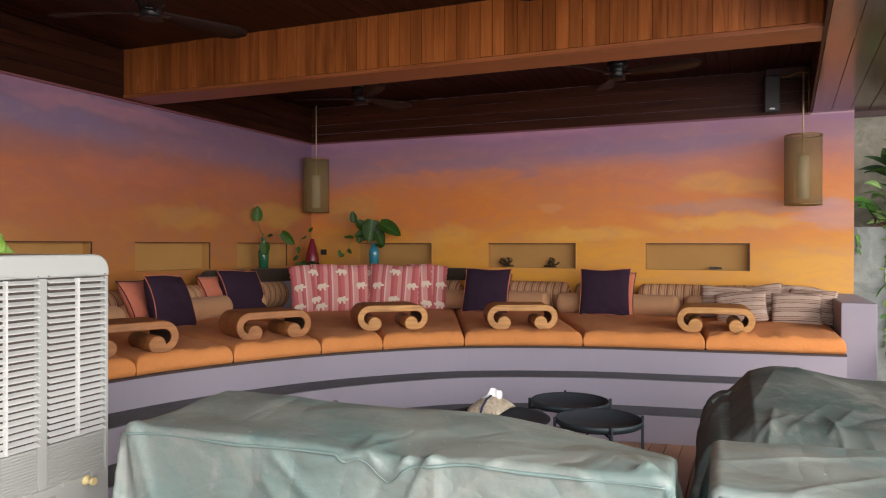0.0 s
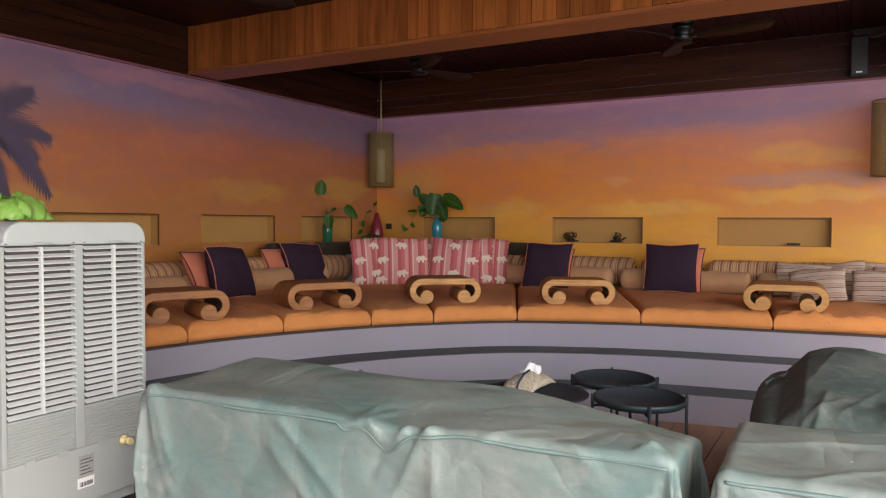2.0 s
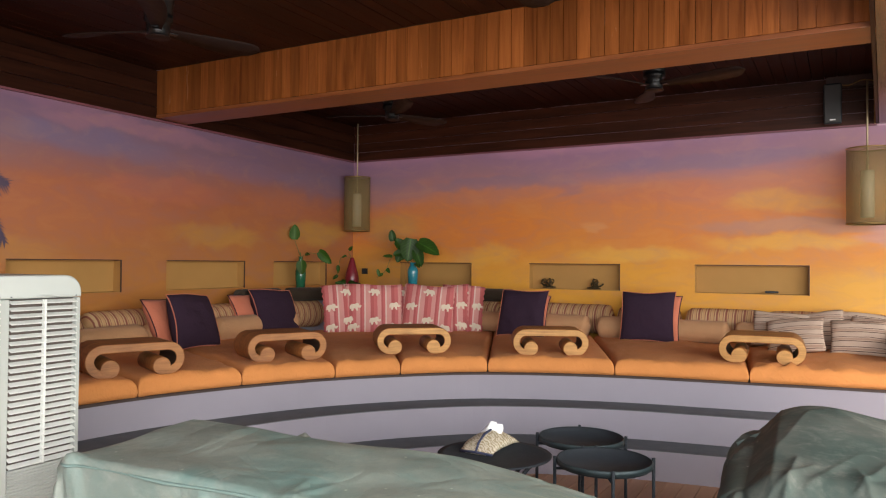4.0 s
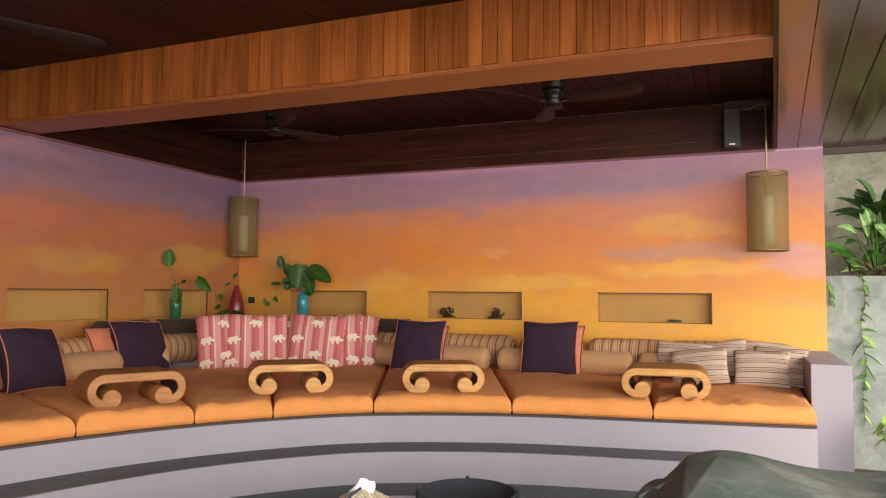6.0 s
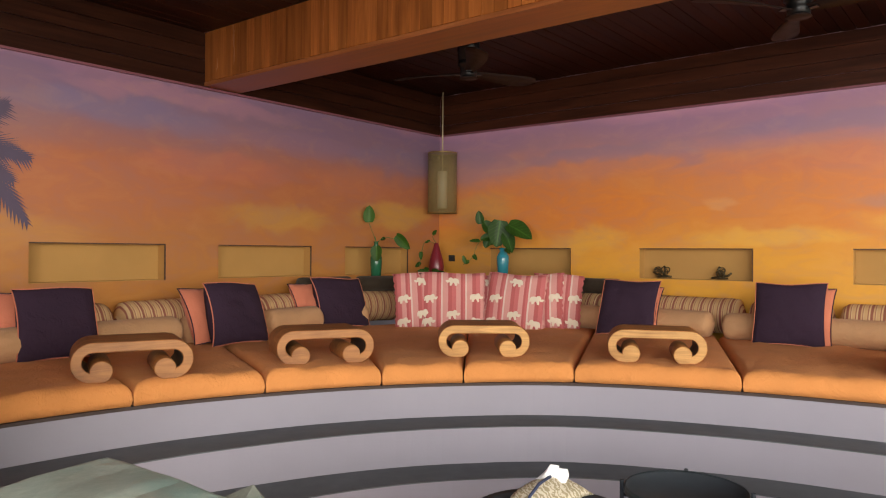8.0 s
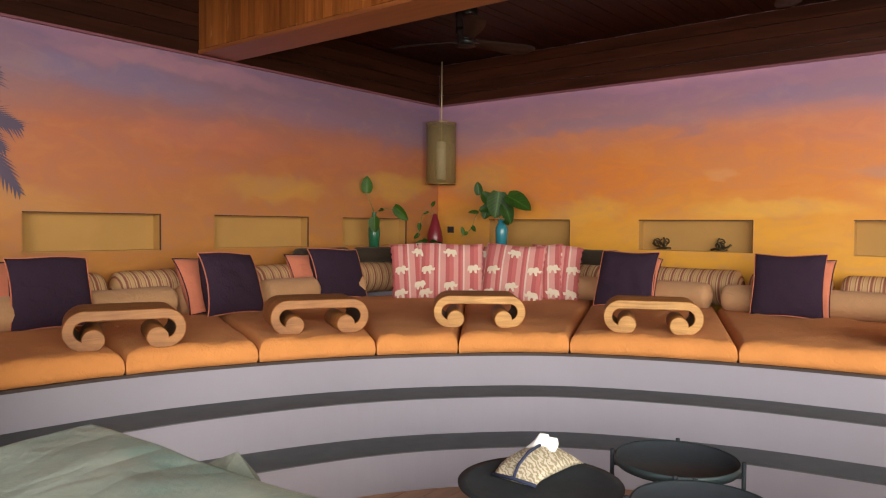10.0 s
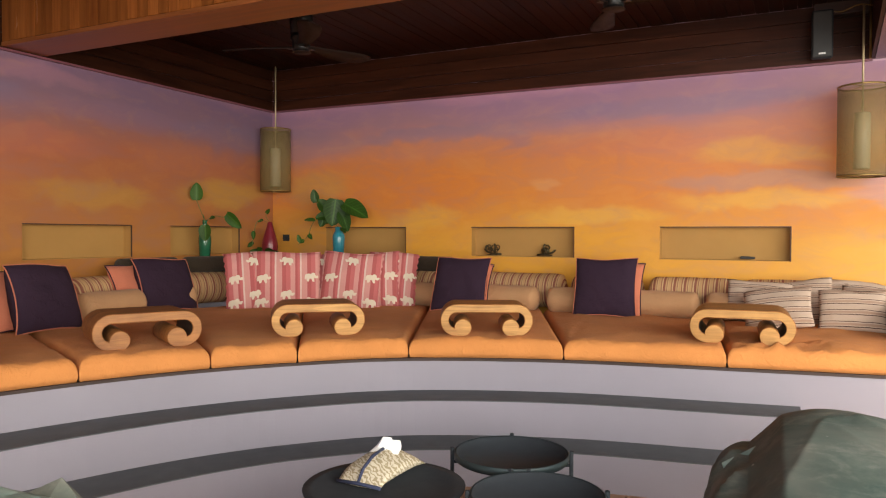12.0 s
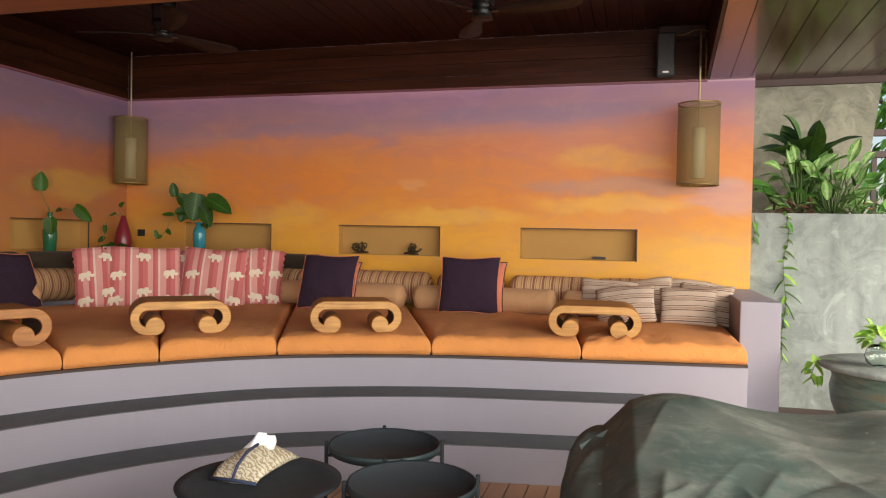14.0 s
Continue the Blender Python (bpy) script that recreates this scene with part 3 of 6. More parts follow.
def seat_cushion(i, label):
    a, b = nearest(FRONT, SEAM_FRONT[i]), nearest(FRONT, SEAM_FRONT[i + 1])
    front = [p.copy() for p in FRONT[a:b + 1]]
    front[0], front[-1] = Vector(SEAM_FRONT[i]), Vector(SEAM_FRONT[i + 1])
    A, B = Vector(SEAM_BACK[i]), Vector(SEAM_BACK[i + 1])
    w = sum(((q - p).length for p, q in zip(front, front[1:])), 0.0)
    wb = (B - A).length
    depth = ((front[0] + front[-1]) / 2 - (A + B) / 2).length
    nu, nv = 34, 34
    g = 0.004
    bm = bmesh.new()
    z0, th, r = 0.563, 0.108, 0.045
    centre = (front[0] + front[-1] + A + B) / 4
    grid = {}
    us = [0.5 - 0.5 * math.cos(math.pi * k / nu) for k in range(nu + 1)]
    vs = [0.5 - 0.5 * math.cos(math.pi * k / nv) for k in range(nv + 1)]
    for iu, u in enumerate(us):
        for iv, v in enumerate(vs):
            ww = w * (1 - v) + wb * v
            uu = g / ww + u * (1 - 2 * g / ww)
            p = along(front, uu).lerp(A.lerp(B, uu), v)
            e = min(u * ww, (1 - u) * ww, v * depth, (1 - v) * depth)
            k = min(1.0, e / r)
            f = 0.48 + 0.52 * math.sqrt(max(0.0, 1 - (1 - k) ** 2))
            crown = 0.016 * (1 - (2 * u - 1) ** 4) * (1 - (2 * v - 1) ** 4)
            wr = noise.noise(Vector((p.x * 5, p.y * 5, i))) * 0.012
            pk = noise.noise(Vector((p.x * 16 + 3 * noise.noise(Vector((p.x * 3, p.y * 3, 0))), p.y * 5, i + 9.0))) * 0.010
            if i == 9:
                rr = math.hypot(p.x - 4.85, (p.y + 1.45))
                ang = math.atan2(p.y + 1.45, p.x - 4.85)
                pk += 0.015 * math.sin(ang * 17) * math.exp(-((rr - 0.22) / 0.16) ** 2)
            if i == 8:
                pk += 0.011 * math.sin(p.x * 62 + 3 * math.sin(p.y * 9)) * math.exp(-((p.y + 1.35) / 0.22) ** 2) * math.exp(-((p.x - 4.0) / 0.4) ** 2)
            edge_d = v * depth
            sn = noise.noise(Vector((along(front, uu).x * 11, along(front, uu).y * 11, i + 2.0)))
            pk += 0.011 * max(0.0, sn) * math.exp(-((edge_d - 0.07) / 0.06) ** 2)
            grid[iu, iv] = bm.verts.new((p.x, p.y, z0 + th * f + (crown + wr + pk) * k))
    for iu in range(nu):
        for iv in range(nv):
            bm.faces.new((grid[iu, iv], grid[iu + 1, iv], grid[iu + 1, iv + 1], grid[iu, iv + 1]))
    rim = [grid[k, 0] for k in range(nu)] + [grid[nu, k] for k in range(nv)] + [grid[nu - k, nv] for k in range(nu)] + [grid[0, nv - k] for k in range(nv)]
    mid, low = [], []
    for v in rim:
        d = Vector((v.co.x - centre.x, v.co.y - centre.y))
        d.normalize()
        mid.append(bm.verts.new((v.co.x + d.x * 0.004, v.co.y + d.y * 0.004, z0 + 0.03)))
        low.append(bm.verts.new((v.co.x - d.x * 0.008, v.co.y - d.y * 0.008, z0)))
    n = len(rim)
    for a_, b_ in ((rim, mid), (mid, low)):
        for k in range(n):
            bm.faces.new((a_[k], b_[k], b_[(k + 1) % n], a_[(k + 1) % n]))
    bm.faces.new(low[::-1])
    bmesh.ops.recalc_face_normals(bm, faces=bm.faces)
    return part("seat_cushion", bm, M_orange, None, label, True, category="cushion", group="seat cushions on the curved bench")


for i in range(10):
    extra = {8: "puckered orange canvas seat cushion on the curved bench", 9: "creased orange canvas seat cushion beside the bench end wall", 5: "narrow wedge-shaped orange canvas seat cushion on the curved bench"}
    seat_cushion(i, extra.get(i, "orange canvas seat cushion fitted to the curved bench"))


def puff(x, z, w, h, d):
    u, v = 2 * x / w, 2 * z / h
    a = max(0.0, 1 - abs(u) ** 2.6) * max(0.0, 1 - abs(v) ** 2.6)
    return d / 2 * a ** 0.42


def pillow_bm(w, h, d, seed, n=22, ruffle=0.0):
    bm = bmesh.new()
    rows = {}
    for s in (-1, 1):
        for i in range(n + 1):
            for j in range(n + 1):
                u, v = -1 + 2 * i / n, -1 + 2 * j / n
                if s == 1 and (i in (0, n) or j in (0, n)):
                    rows[s, i, j] = rows[-1, i, j]
                    continue
                pinch = 1 - 0.055 * (1 - abs(v) ** 2) * abs(u) ** 3, 1 - 0.055 * (1 - abs(u) ** 2) * abs(v) ** 3
                x, z = u * w / 2 * pinch[0], v * h / 2 * pinch[1]
                if ruffle and (i in (0, n)):
                    x += ruffle * math.sin(j * 2.4 + seed)
                th = puff(x * 0.999, z * 0.999, w, h, d)
                th *= 1 - 0.10 * max(0, v) + 0.10 * noise.noise(Vector((u * 1.6, v * 1.6, seed)))
                th += 0.009 * noise.noise(Vector((u * 3 + v, v * 4, seed + 5.0))) * (1 - max(abs(u), abs(v)) ** 6)
                rows[s, i, j] = bm.verts.new((x, s * th + 0.012 * u * v * math.sin(seed), z + h / 2 + 0.006 * math.sin(3 * u + seed) * (v > 0.9)))
    for s in (-1, 1):
        for i in range(n):
            for j in range(n):
                q = (rows[s, i, j], rows[s, i + 1, j], rows[s, i + 1, j + 1], rows[s, i, j + 1])
                bm.faces.new(q if s == -1 else q[::-1])
    edge = [rows[-1, k, 0].co.copy() for k in range(n)] + [rows[-1, n, k].co.copy() for k in range(n)] + [rows[-1, n - k, n].co.copy() for k in range(n)] + [rows[-1, 0, n - k].co.copy() for k in range(n)]
    return bm, edge + [edge[0]]


def pillow(label, w, h, d, material, m, seed, piping=None, category="pillow", group="", pipe_label="", ruffle=0.0):
    bm, edge = pillow_bm(w, h, d, seed, ruffle=ruffle)
    t = thing("pillow", label, category, group, m)
    part("cover", bm, material, t, "", True)
    if piping is not None:
        part("piping", tube(edge, 0.0038, 6, False), piping, t, pipe_label, True)
    return t


def at(x, y, z, face, lean=14, roll=0):
    """A standing pillow: it faces the way `face` degrees from -y towards +x."""
    return pose(x, y, z, 0, 0, face) @ pose(0, 0, 0, -lean, roll, 0)


SZ = 0.672
G_P = "aubergine throw pillows on the bench"
G_C = "coral throw pillows on the bench"
AUB = "square aubergine canvas throw pillow with coral piping"
COR = "square coral canvas throw pillow with dark piping"
for x, y, f, l, r, w, h, s in ((0.617, -4.174, 86, 17, 0.5, 0.443, 0.425, 1), (0.783, -3.071, 96, 18.7, 1.8, 0.468, 0.432, 2), (0.534, -1.878, 82, 22.5, 1.4, 0.489, 0.437, 3),
                               (2.519, -0.884, 7, 22.5, 0.8, 0.447, 0.452, 4), (3.621, -0.694, 5.4, 16.5, 0, 0.460, 0.446, 5)):
    pillow(AUB + (" leaning on tan bolsters" if s in (2, 4) else ""), w, h, 0.16, M_purple, at(x, y, SZ, f, l, r), s, M_coral, group=G_P)
for x, y, f, l, r, w, h, s in ((0.500, -4.27, 83, 24, 0, 0.44, 0.415, 11), (0.635, -3.12, 93, 28, 1.3, 0.44, 0.417, 12), (0.445, -2.04, 84, 31, 2, 0.441, 0.415, 13),
                               (2.497, -0.765, 8, 26, 1, 0.43, 0.42, 14), (3.655, -0.590, -0.5, 16, 0.7, 0.43, 0.421, 15)):
    pillow(COR + " behind an aubergine one", w, h, 0.13, M_coral, at(x, y, SZ, f, l, r), s, M_purple, group=G_C)

# patterned pillows across the corner
def blob_outline():
    pts = []
    for a, b in ((-1.02, 0.30), (-0.86, 0.62), (-0.35, 0.78), (0.15, 0.72), (0.34, 0.92), (0.66, 0.98), (0.92, 0.80), (1.02, 0.40), (1.22, 0.20), (1.36, 0.46), (1.56, 0.40), (1.40, -0.02), (1.12, -0.12), (0.90, 0.10), (0.72, -0.05), (0.78, -0.72), (0.42, -0.74), (0.30, -0.18), (-0.22, -0.20), (-0.28, -0.74), (-0.66, -0.74), (-0.74, -0.10), (-0.96, -0.36), (-1.06, -0.30)):
        pts.append((a * 0.043, b * 0.043))
    return pts


def motif(pil, px, pz, w, h, d, flip, name="motif"):
    bm = bmesh.new()
    vs = []
    for a, b in blob_outline():
        x, z = px + a * flip, pz + b
        vs.append((x, z))
    cx, cz = px, pz + 0.008
    c = bm.verts.new((cx, -puff(cx, cz - h / 2, w, h, d) * 1.06 - 0.007, cz))
    ring_ = [bm.verts.new((x, -puff(x, z - h / 2, w, h, d) * 1.06 - 0.006, z)) for x, z in vs]
    mid = [bm.verts.new(((x + cx) / 2, -puff((x + cx) / 2, (z + cz) / 2 - h / 2, w, h, d) * 1.06 - 0.0075, (z + cz) / 2)) for x, z in vs]
    n = len(vs)
    for k in range(n):
        bm.faces.new((ring_[k], ring_[(k + 1) % n], mid[(k + 1) % n], mid[k]))
        bm.faces.new((mid[k], mid[(k + 1) % n], c))
    bmesh.ops.recalc_face_normals(bm, faces=bm.faces)
    part(name, bm, M_motif, pil)


G_R = "rose striped pillows across the corner"
ROSE = "rose striped cotton pillow with cream motifs"
specs = [(0.99, -1.43, 42, 0.46, 16, 21), (1.36, -1.10, 34, 0.46, 24, 25), (1.74, -0.86, 22, 0.44, 20, 24), (1.83, -0.74, 24, 0.42, 18, 26), (1.625, -1.055, 22, 0.50, 17, 23), (1.19, -1.30, 38, 0.56, 14, 22)]
for x, y, f, w, l, s in specs:
    h, d = 0.475, 0.15
    pil = pillow(ROSE + (" in front" if s in (22, 23) else " tucked behind"), w, h, d, M_elephant, at(x, y, SZ - 0.004, f, l, (s % 3 - 1) * 3), s, M_elephant, group=G_R, ruffle=0.007)
    for qx, qz, fl in ((-0.33, 0.50, 1), (0.0, 0.22, 1), (0.02, 0.80, -1), (0.34, 0.52, 1), (-0.36, 0.10, 1), (0.36, 0.10, -1)):
        motif(pil, qx * w, qz * h, w, h, d, fl)

# cream striped pillows by the end wall
G_W = "cream striped pillows at the bench end"
WH = "cream cotton pillow with thin dark stripes"
for x, y, f, w, h, l, r, s in ((4.66, -0.60, 6, 0.44, 0.33, 32, 5, 31), (4.93, -0.52, -4, 0.42, 0.33, 28, -7, 37), (5.10, -0.50, -2, 0.42, 0.32, 26, -4, 32), (5.25, -0.48, -6, 0.40, 0.32, 24, 5, 33), (4.80, -0.90, -8, 0.42, 0.29, 27, -9, 34), (5.32, -0.66, -12, 0.38, 0.29, 20, 2, 36), (5.212, -0.80, -2, 0.385, 0.28, 26, -1, 35)):
    pillow(WH + (" in front" if s in (34, 35) else " leaning back"), w, h, 0.13, M_white, at(x, y, SZ, f, l, r), s, None, group=G_W)


def bolster(name, label, p, q, r, material, group, seed, squash=1.0):
    """A round bolster from p to q; its length is local x."""
    p, q = Vector(p), Vector(q)
    L = (q - p).length
    bm = bmesh.new()
    prof = []
    n = 22
    N = 20
    rings = []
    for i in range(n + 1):
        t = i / n
        x = -L / 2 + t * L
        e = min(t, 1 - t) * L
        k = min(1, e / (r * 0.55))
        rr = r * (0.12 + 0.88 * math.sqrt(max(0, 1 - (1 - k) ** 2)))
        ringv = []
        for j in range(N):
            a = 2 * math.pi * j / N
            w = 1 + 0.05 * noise.noise(Vector((x * 4, math.cos(a) * 1.2, math.sin(a) * 1.2 + seed)))
            ringv.append(bm.verts.new((x, math.cos(a) * rr * w, math.sin(a) * rr * w * squash)))
        rings.append(ringv)
    for a_, b_ in zip(rings, rings[1:]):
        for k in range(N):
            bm.faces.new((a_[k], a_[(k + 1) % N], b_[(k + 1) % N], b_[k]))
    bm.faces.new(rings[0][::-1])
    bm.faces.new(rings[-1])
    bmesh.ops.recalc_face_normals(bm, faces=bm.faces)
    ob = part(name, bm, material, None, label, True, category="bolster", group=group)
    mid = (p + q) / 2
    ob.matrix_basis = pose(mid.x, mid.y, mid.z, 0, 0, math.degrees(math.atan2(q.y - p.y, q.x - p.x)))
    return ob


ZS, RS = 0.672 + 0.142, 0.142
for k, (a, b) in enumerate((((1.25, -0.17), (2.02, -0.17)), ((2.04, -0.17), (3.20, -0.17)), ((3.22, -0.17), (3.82, -0.17)), ((3.84, -0.17), (4.49, -0.17)), ((4.51, -0.17), (5.46, -0.17)),
                            ((0.17, -6.3), (0.17, -5.25)), ((0.17, -5.22), (0.17, -4.45)), ((0.17, -4.42), (0.17, -3.66)), ((0.17, -3.63), (0.17, -2.55)), ((0.17, -2.52), (0.17, -1.75)), ((0.18, -1.72), (0.30, -1.0)))):
    bolster("striped_bolster", "tan and maroon striped bolster against the mural wall", (*a, ZS), (*b, ZS), RS, M_stripe, "striped bolsters along the walls", k)
ZB, RB = 0.672 + 0.098, 0.105
for k, (a, b) in enumerate((((1.83, -0.52), (2.38, -0.50)), ((2.42, -0.50), (3.06, -0.50)), ((3.12, -0.50), (3.72, -0.48)), ((3.76, -0.48), (4.27, -0.48)), ((4.30, -0.48), (4.86, -0.50)),
                            ((0.53, -6.2), (0.53, -5.35)), ((0.53, -5.3), (0.53, -4.62)), ((0.50, -4.58), (0.50, -4.02)), ((0.52, -3.97), (0.50, -3.36)), ((0.48, -3.33), (0.48, -2.72)), ((0.50, -2.68), (0.48, -2.12)), ((0.36, -2.06), (0.50, -1.60)))):
    bolster("tan_bolster", "plain tan canvas bolster on the orange seat", (*a, ZB), (*b, ZB), RB, M_beige, "tan bolsters along the seat back", 20 + k, 0.95)
for k, (a, b) in enumerate((((1.50, -0.19, 1.015), (2.17, -0.19, 1.015)), ((0.20, -2.10, 1.015), (0.20, -1.50, 1.015)), ((0.22, -1.46, 1.015), (0.42, -1.0, 1.015)))):
    bolster("brown_bolster", "dark brown canvas bolster on top of a striped one", a, b, 0.068, M_brown, "dark brown bolsters in the corner", 40 + k)
part("corner_ledge", prism([(0.003, -0.003), (0.003, -1.28), (0.10, -1.22), (1.18, -0.34), (1.22, -0.003)], 0.546, 1.045), M_lilac, None, "lilac masonry corner ledge behind the pillows", kind="structure")

# ---------- scroll stools ----------
def scroll_stool(m, label, D=0.34, dark=False):
    side, face_ = (M_teak_b, M_teak_end_b) if dark else (M_teak, M_teak_end)
    t = thing("scroll_stool", label, "low wooden stool", "scroll-legged wooden stools on the bench", m)
    W, H, T = 0.55, 0.193, 0.050
    R = (H - T) / 2
    cx = W / 2 - T / 2 - R
    path = [(-0.138, T / 2 + 0.001)]
    for k in range(13):
        a = radians(-97 - 173 * k / 12)
        path.append((-cx + R * math.cos(a) * 1.0, H / 2 + R * math.sin(a)))
    path += [(x, H - T / 2) for x in (-0.08, 0.0, 0.08)]
    path += [(-x, z) for x, z in reversed(path[:14])]
    bm = bmesh.new()
    n = len(path)
    pts = [Vector((x, 0, z)) for x, z in path]
    outs, ins = [], []
    for i, p in enumerate(pts):
        d = (pts[min(i + 1, n - 1)] - pts[max(i - 1, 0)]).normalized()
        nrm = Vector((-d.z, 0, d.x))
        outs.append(p + nrm * T / 2)
        ins.append(p - nrm * T / 2)
    V = {}
    b = 0.004
    for sd, pl in (("o", outs), ("i", ins)):
        for i, p in enumerate(pl):
            c = pts[i]
            q = p + (c - p).normalized() * b
            V[sd, i, 0], V[sd, i, 1] = bm.verts.new((q.x, -D / 2, q.z)), bm.verts.new((p.x, -D / 2 + b, p.z))
            V[sd, i, 2], V[sd, i, 3] = bm.verts.new((p.x, D / 2 - b, p.z)), bm.verts.new((q.x, D / 2, q.z))
    for i in range(n - 1):
        for k in range(3):
            f = bm.faces.new((V["o", i, k], V["o", i + 1, k], V["o", i + 1, k + 1], V["o", i, k + 1]))
            f = bm.faces.new((V["i", i, k + 1], V["i", i + 1, k + 1], V["i", i + 1, k], V["i", i, k]))
            f.material_index = 2 if k == 1 and (1 < i < 12 or n - 14 < i < n - 3) else 0
        for k, flip in ((0, False), (3, True)):
            q = (V["o", i, k], V["i", i, k], V["i", i + 1, k], V["o", i + 1, k])
            f = bm.faces.new(q[::-1] if flip else q)
            f.material_index = 1
    for i in (0, n - 1):
        bm.faces.new([V["o", i, k] for k in range(4)] + [V["i", i, k] for k in (3, 2, 1, 0)])
    bmesh.ops.recalc_face_normals(bm, faces=bm.faces)
    part("frame", bm, [side, face_, M_teak_dark], t, "honey-coloured teak scroll frame")
    for s in (-1, 1):
        bm = bmesh.new()
        r = 0.052
        ring_a = []
        for y, rr in ((-D / 2 - 0.001, r - 0.004), (-D / 2 + 0.004, r), (D / 2 - 0.004, r), (D / 2 + 0.001, r - 0.004)):
            ring_a.append([bm.verts.new((s * 0.142 + rr * math.cos(2 * math.pi * k / 20), y, 0.053 + rr * math.sin(2 * math.pi * k / 20))) for k in range(20)])
        for p, q in zip(ring_a, ring_a[1:]):
            for k in range(20):
                bm.faces.new((p[k], p[(k + 1) % 20], q[(k + 1) % 20], q[k])).smooth = True
        bm.faces.new(ring_a[0][::-1]).material_index = 1
        bm.faces.new(ring_a[-1]).material_index = 1
        bmesh.ops.recalc_face_normals(bm, faces=bm.faces)
        part("scroll_roll", bm, [side, face_], t)
    return t


for x, y, rz, depth, what in ((1.385, -4.165, 66, 0.34, "near the air cooler"), (1.696, -3.190, 60, 0.34, "beside an aubergine pillow"), (2.236, -2.338, 39.5, 0.36, "before the rose striped pillows"),
                              (3.175, -1.895, 26, 0.30, "over a cushion seam"), (4.608, -1.47, 4, 0.42, "near the cream striped pillows")):
    scroll_stool(pose(x, y, 0.672, 0, 0, rz), ("browner" if x < 2 else "honey") + " teak stool with scrolled legs " + what, depth, x < 2)

# ---------- side tables and the tissue pouch ----------
def tray_table(x, y, z, r, turn, label):
    t = thing("side_table", label, "side table", "small black metal tray tables", pose(x, y, 0, 0, 0, turn))
    bm = bmesh.new()
    lathe_into(bm, [(0.001, z - 0.022), (r - 0.012, z - 0.022), (r - 0.004, z - 0.018), (r, z + 0.008), (r - 0.003, z + 0.010), (r - 0.006, z + 0.007), (r - 0.013, z - 0.014), (0.001, z - 0.015)], 48, caps=False)
    part("tray", bm, M_black, t, "", False)
    bm = bmesh.new()
    lathe_into(bm, [(r - 0.001, z - 0.012), (r + 0.003, z - 0.012), (r + 0.003, z + 0.009), (r - 0.001, z + 0.012)], 48, caps=False)
    part("tray_rim", bm, M_blackrim, t, "dark teal-grey metal rim")
    for k in range(4):
        a = 2 * math.pi * k / 4
        c, s = math.cos(a), math.sin(a)
        q = r + 0.010
        part("leg", tube([(c * q, s * q, z + 0.018), (c * q, s * q, 0.006)], 0.0075, 8), M_black, t)
        part("leg_foot", tube([(c * q, s * q, 0.008), (c * q, s * q, 0.0)], 0.010, 8), M_rubber, t)
    for a in (0.0, math.pi / 2):
        c, s = math.cos(a), math.sin(a)
        q = r + 0.010
        part("stretcher", tube([(c * q, s * q, z - 0.035), (0, 0, z - 0.035 - (0.012 if a else 0)), (-c * q, -s * q, z - 0.035)], 0.006, 8), M_black, t)
    return t


tray_table(4.185, -3.90, 0.474, 0.206, -64 + 90, "round black metal tray table with raised rim on four legs")
tray_table(3.95, -3.50, 0.465, 0.210, 20, "round black metal tray table behind another on the deck")


def folding_table(x, y, z, r, turn):
    t = thing("folding_tray_table", "round black tray table on crossed folding legs holding a tissue pouch", "side table", at=pose(x, y, 0, 0, 0, turn))
    bm = bmesh.new()
    lathe_into(bm, [(0.001, z - 0.010), (r - 0.045, z - 0.010), (r - 0.028, z - 0.001), (r, z), (r + 0.001, z + 0.004), (r - 0.03, z + 0.003), (r - 0.048, z - 0.006), (0.001, z - 0.006)], 56, caps=False)
    part("tray", bm, M_black, t)
    for s in (-1, 1):
        y0 = s * 0.13
        part("leg", tube([(-0.17, y0, z - 0.012), (0.17, y0 * 1.1, 0.008)], 0.009, 8), M_black, t)
        part("leg", tube([(0.17, y0 - s * 0.02, z - 0.012), (-0.17, y0 * 1.1 - s * 0.02, 0.008)], 0.009, 8), M_black, t)
        part("stretcher", tube([(s * 0.17, -0.13, z - 0.014), (s * 0.17, 0.13, z - 0.014)], 0.008, 8), M_black, t)
    return t


folding_table(3.70, -4.00, 0.462, 0.262, 20)


